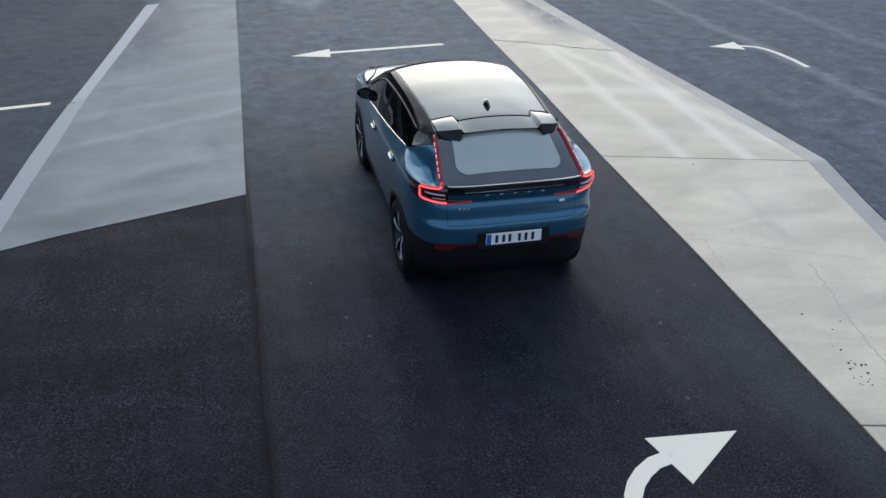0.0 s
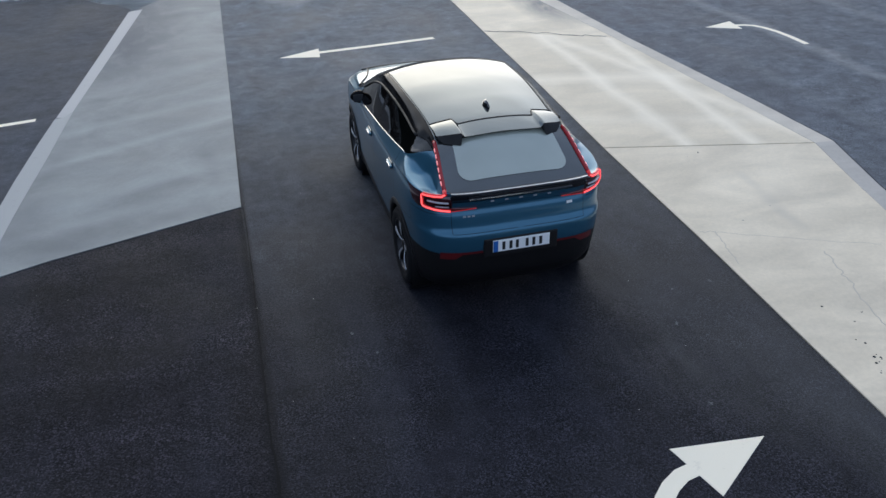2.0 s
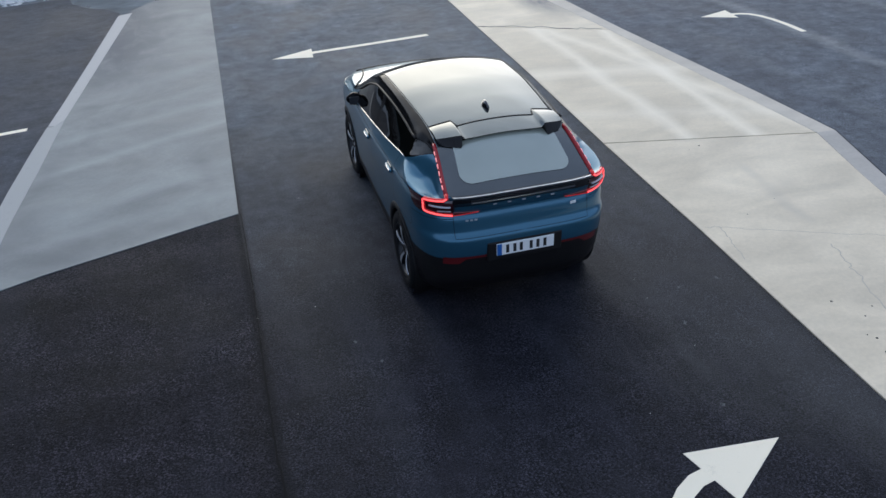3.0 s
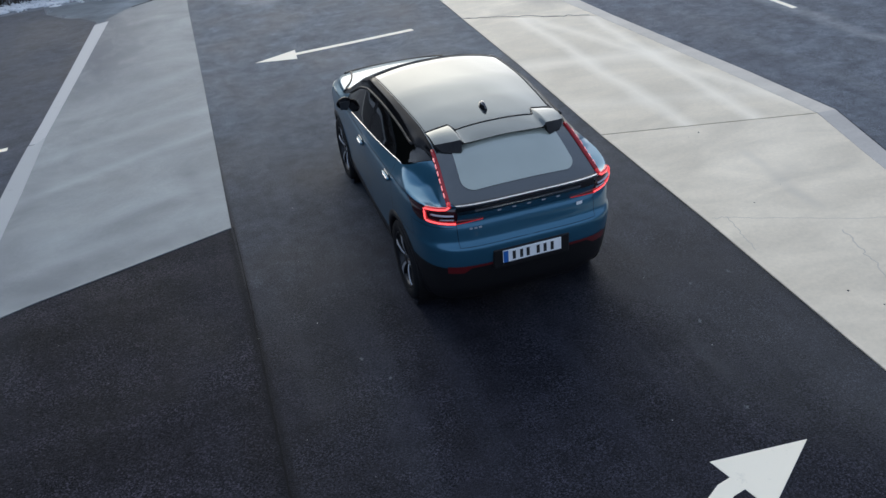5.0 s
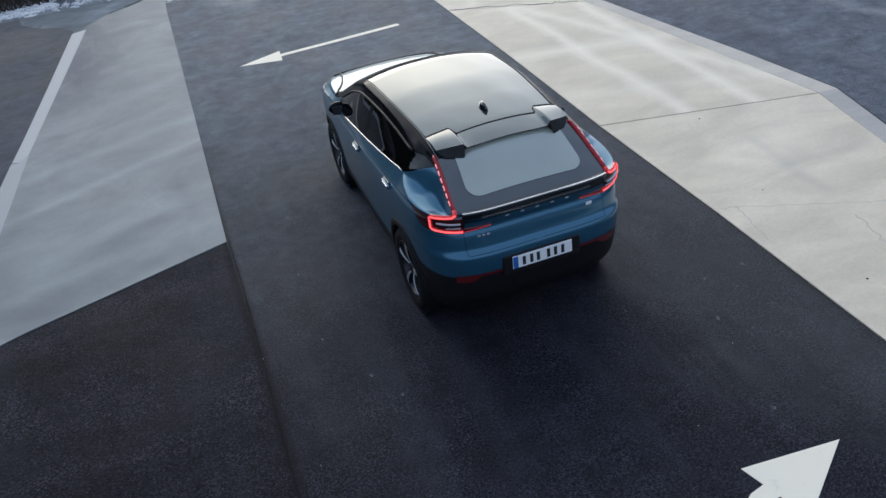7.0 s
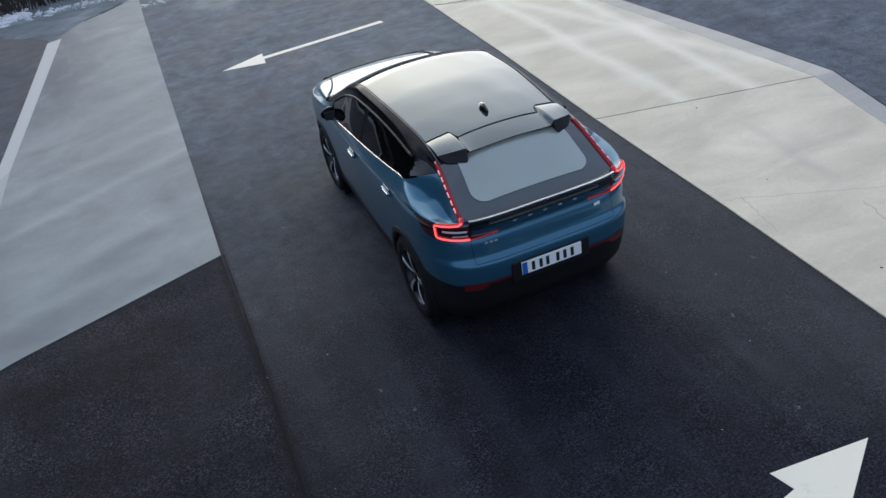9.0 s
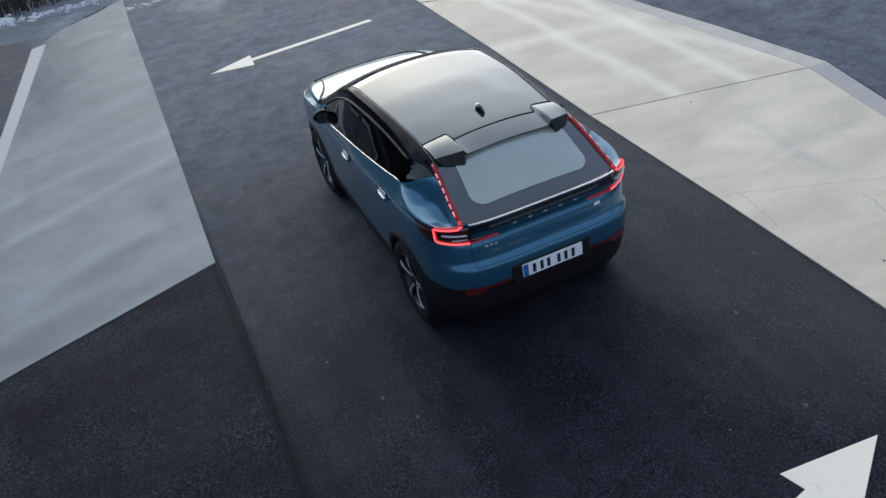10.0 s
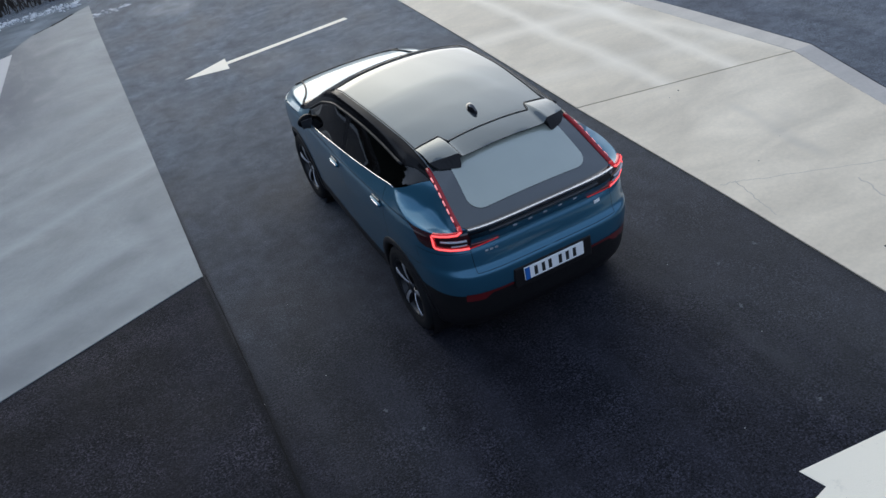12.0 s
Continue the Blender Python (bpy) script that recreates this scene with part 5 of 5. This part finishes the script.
lip = part("tail_lip", lip_strip([(1.225, -0.05), (1.236, -0.01), (1.243, 0.030), (1.236, 0.040), (1.222, 0.034), (1.200, 0.014), (1.152, 0.006), (1.149, -0.02)], 0.612), BLACK_GLOSS, car, "gloss black ducktail lip", True)
part("brake_light", lip_strip([(1.232, 0.0405), (1.226, 0.0390)], 0.12, 12), LAMP_DARK, lip, "dark high-level brake light")
# bright metal strips put in for the sky's glint along the black lip
part("lip_glint", lip_strip([(1.2422, 0.016), (1.2443, 0.028), (1.2434, 0.0350)], 0.610), ALLOY, lip, "thin bright strip in place of the sky glint on the lip", True)
part("lip_glint_line", lip_strip([(1.2392, 0.004), (1.2402, 0.008)], 0.600), CHROME, lip, "second thin bright strip in place of the lip's glint", True)
part("lip_grille", lip_strip([(1.182, 0.0105), (1.178, 0.0140), (1.174, 0.0105)], 0.46), BLACK_GLOSS, lip, "ribbed black strip", True)

# fine ribs along the lip's dark face
for k in range(46):
    x = -0.45 + 0.02 * k
    p = rear_point(x, 1.178)
    part("rib", box((0.009, 0.004, 0.007), (p.x, p.y - 0.0150, 1.178)), CHROME, lip, "small bright rib")

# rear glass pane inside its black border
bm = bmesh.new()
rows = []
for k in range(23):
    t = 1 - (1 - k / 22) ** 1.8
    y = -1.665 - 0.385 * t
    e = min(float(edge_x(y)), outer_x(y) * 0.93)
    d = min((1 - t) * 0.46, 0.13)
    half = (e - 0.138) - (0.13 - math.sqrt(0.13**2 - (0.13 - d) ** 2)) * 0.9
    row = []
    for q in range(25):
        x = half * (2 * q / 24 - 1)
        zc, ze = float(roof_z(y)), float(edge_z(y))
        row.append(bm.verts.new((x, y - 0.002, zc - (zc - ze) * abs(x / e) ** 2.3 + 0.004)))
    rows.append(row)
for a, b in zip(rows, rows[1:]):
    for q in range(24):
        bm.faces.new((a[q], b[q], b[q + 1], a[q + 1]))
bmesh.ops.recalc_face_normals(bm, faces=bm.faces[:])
part("glass_pane", bm, REAR_GLASS, [o for o in car.children if o.name.startswith("rear_window")][0], "grey rear glass, the sky's reflection partly in its colour", True)


# roof spoiler with two raised horns, its outer ends swept forward
def blend(a, b, v):
    t = min(max((v - a) / (b - a), 0.0), 1.0)
    return t * t * (3 - 2 * t)


def seam_y(x):
    """Where the joint between roof and spoiler runs."""
    ax = abs(x)
    return -1.482 + 0.108 * blend(0.345, 0.385, ax) + 0.017 * blend(0.385, 0.585, ax)


def roof_at(x, y):
    zc, ze = float(roof_z(y)), float(edge_z(y))
    return zc - (zc - ze) * min(1.0, abs(x) / float(edge_x(y))) ** 2.3


def spoiler_top(x, t):
    ax = abs(x)
    y0, y1 = seam_y(x), -1.705 + 0.095 * blend(0.36, 0.60, ax)
    z0 = roof_at(x, y0) + 0.004
    z1 = 1.552 - 0.012 * blend(0.0, 0.36, ax) - 0.040 * blend(0.36, 0.59, ax) + 0.036 * blend(0.345, 0.385, ax)
    return Vector((x, y0 + (y1 - y0) * t, z0 + (z1 - z0) * t + (0.002 + 0.012 * blend(0.345, 0.385, ax)) * math.sin(math.pi * t)))


XS = sorted(set([round(float(v), 4) for v in np.linspace(-0.578, 0.578, 42)] + [k * v for k in (-1, 1) for v in (0.345, 0.355, 0.365, 0.375, 0.385, 0.395)]))
tops, faces = [], []
for x in XS:
    tops += [spoiler_top(x, t) for t in np.linspace(0, 1, 10)]
for i in range(len(XS) - 1):
    faces += [(10 * i + q, 10 * i + 10 + q, 10 * i + 11 + q, 10 * i + q + 1) for q in range(9)]
spoiler_mesh = mesh_of("roof_spoiler", tops, [f[::-1] for f in faces], ROOF_GLASS)
spoiler = thing("roof_spoiler", spoiler_mesh, car, "gloss black roof spoiler with two raised ends")
lows, faces = [], []
for x in XS:
    e = spoiler_top(x, 1.0)
    ax = abs(x)
    horn = blend(0.362, 0.392, ax) * (1 - blend(0.535, 0.576, ax))  # the black end plates reach down onto the glass
    foot = e + Vector((0, 0.010 - 0.052 * horn, -0.010))
    foot.z += (roof_at(x, foot.y) + 0.009 - foot.z) * horn
    lows += [e + Vector((0, -0.001, -0.001)), foot, foot + Vector((0, 0.10, -0.035))]
for i in range(len(XS) - 1):
    faces += [(3 * i + q, 3 * i + 3 + q, 3 * i + 4 + q, 3 * i + q + 1) for q in range(2)]
thing("spoiler_underside", mesh_of("spoiler_underside", lows, faces, PLASTIC, False), spoiler, "matt black trailing edge")

# aerial fin
bm = bmesh.new()
rows = []
for k in range(9):
    t = k / 8
    y = -1.16 - 0.15 * t
    hgt, w = 0.062 * math.sin(math.pi * min(1, 0.12 + t * 0.62)) ** 1.2, 0.030 * math.sin(math.pi * (0.08 + 0.84 * t)) + 0.006
    z = float(roof_z(y)) - 0.004
    rows.append([bm.verts.new((w * c - 0.005, y, z + hgt * u)) for c, u in ((-1, 0), (-0.7, 0.45), (-0.25, 0.92), (0, 1), (0.25, 0.92), (0.7, 0.45), (1, 0))])
for a, b in zip(rows, rows[1:]):
    for q in range(6):
        bm.faces.new((a[q], b[q], b[q + 1], a[q + 1]))
bm.faces.new(rows[0])
bm.faces.new(rows[-1])
bmesh.ops.recalc_face_normals(bm, faces=bm.faces[:])
part("aerial_fin", bm, BLACK_GLOSS, car, "gloss black shark-fin aerial", True)

# cabin: seats, dashboard, steering wheel
for x, y in ((-0.37, 0.10), (0.37, 0.10)):
    seat = part("seat", box((0.48, 0.50, 0.18), (x, y, 0.84), (4, 0, 0), 0.06, 3), CLOTH, car, "dark front seat", True)
    part("backrest", box((0.46, 0.15, 0.58), (x, y - 0.30, 1.10), (-14, 0, 0), 0.06, 3), CLOTH, seat, "", True)
    part("headrest", box((0.26, 0.10, 0.18), (x, y - 0.40, 1.43), (-10, 0, 0), 0.04, 3), CLOTH, seat, "", True)
rear_seat = part("seat", box((1.20, 0.48, 0.18), (0, -0.80, 0.86), (4, 0, 0), 0.06, 3), CLOTH, car, "dark rear bench", True)
part("backrest", box((1.20, 0.16, 0.52), (0, -1.10, 1.08), (-18, 0, 0), 0.06, 3), CLOTH, rear_seat, "", True)
part("dashboard", box((1.36, 0.42, 0.26), (0, 0.85, 0.98), (6, 0, 0), 0.08, 3), CLOTH, car, "dark dashboard", True)
ring_pts = [Vector((-0.37 + 0.185 * math.cos(a), 0.52 + 0.06 * math.sin(a), 1.06 + 0.175 * math.sin(a))) for a in np.linspace(0, math.tau, 29)]
wheel_bm = sweep(ring_pts, 0.015, 8)
add(wheel_bm, box((0.33, 0.03, 0.06), (-0.37, 0.53, 1.055), (-20, 0, 0), 0.01))
part("steering_wheel", wheel_bm, CLOTH, car, "dark steering wheel", True)

# roof joint ahead of the spoiler, stepping forward at its two ends
joint = [Vector((x, seam_y(x), roof_at(x, seam_y(x)) + 0.006)) for x in np.linspace(-0.58, 0.58, 120)]
part("roof_joint", sweep(joint, 0.0055, 6), INK, car, "thin dark joint in the roof", True)
# grooves between the roof panel and its black sides
for s in (-1, 1):
    part("roof_groove", sweep([Vector((s * (float(edge_x(y)) - 0.012), y, roof_at(float(edge_x(y)) - 0.012, y) + 0.002)) for y in np.linspace(-1.35, 0.22, 40)], 0.0045, 6), INK, car, "thin dark groove", True)
    part("roof_strip", sweep([Vector((s * (float(edge_x(y)) + 0.030), y, float(edge_z(y)) - 0.020)) for y in np.linspace(-1.36, 0.30, 40)], 0.004, 6), RAIL, car, "gloss black roof strip", True)
# shut lines between the bonnet and the wings
def skin_z(x, y):
    """Height of the upper shell at x, y."""
    rg = ring(float(y))
    return float(np.interp(-abs(x), [p[0] for p in rg], [p[2] for p in rg]))


wing_line = curve([1.06, 1.15, 1.25, 1.44, 1.65, 1.88, 2.0], [0.775, 0.745, 0.690, 0.620, 0.575, 0.545, 0.535])
for s in (-1, 1):
    line = [Vector((s * float(wing_line(y)), y, skin_z(float(wing_line(y)), y) + 0.004)) for y in np.linspace(1.06, 1.97, 26)]
    part("bonnet_joint", sweep(line, 0.010, 6), PLASTIC, car, "dark shut line of the bonnet", True)
part("bonnet_edge", sweep([Vector((x, 1.94 - 0.10 * (abs(x) / 0.62) ** 3, skin_z(x, 1.94 - 0.10 * (abs(x) / 0.62) ** 3) + 0.003)) for x in np.linspace(-0.62, 0.62, 40)], 0.015, 6), PLASTIC, car, "black leading edge of the bonnet", True)
part("windscreen_header", sweep([Vector((x, 0.245, roof_at(x, 0.245) - 0.002)) for x in np.linspace(-0.63, 0.63, 40)], 0.007, 8), PLASTIC, car, "black band along the top of the windscreen", True)
# the car stands slightly askew in its lane, pivoting about its tail
car.matrix_world = Matrix.Translation((0, -2.2, 0)) @ pose(0, 0, 0, 0, 0, CAR_YAW) @ Matrix.Translation((0, 2.2, 0))
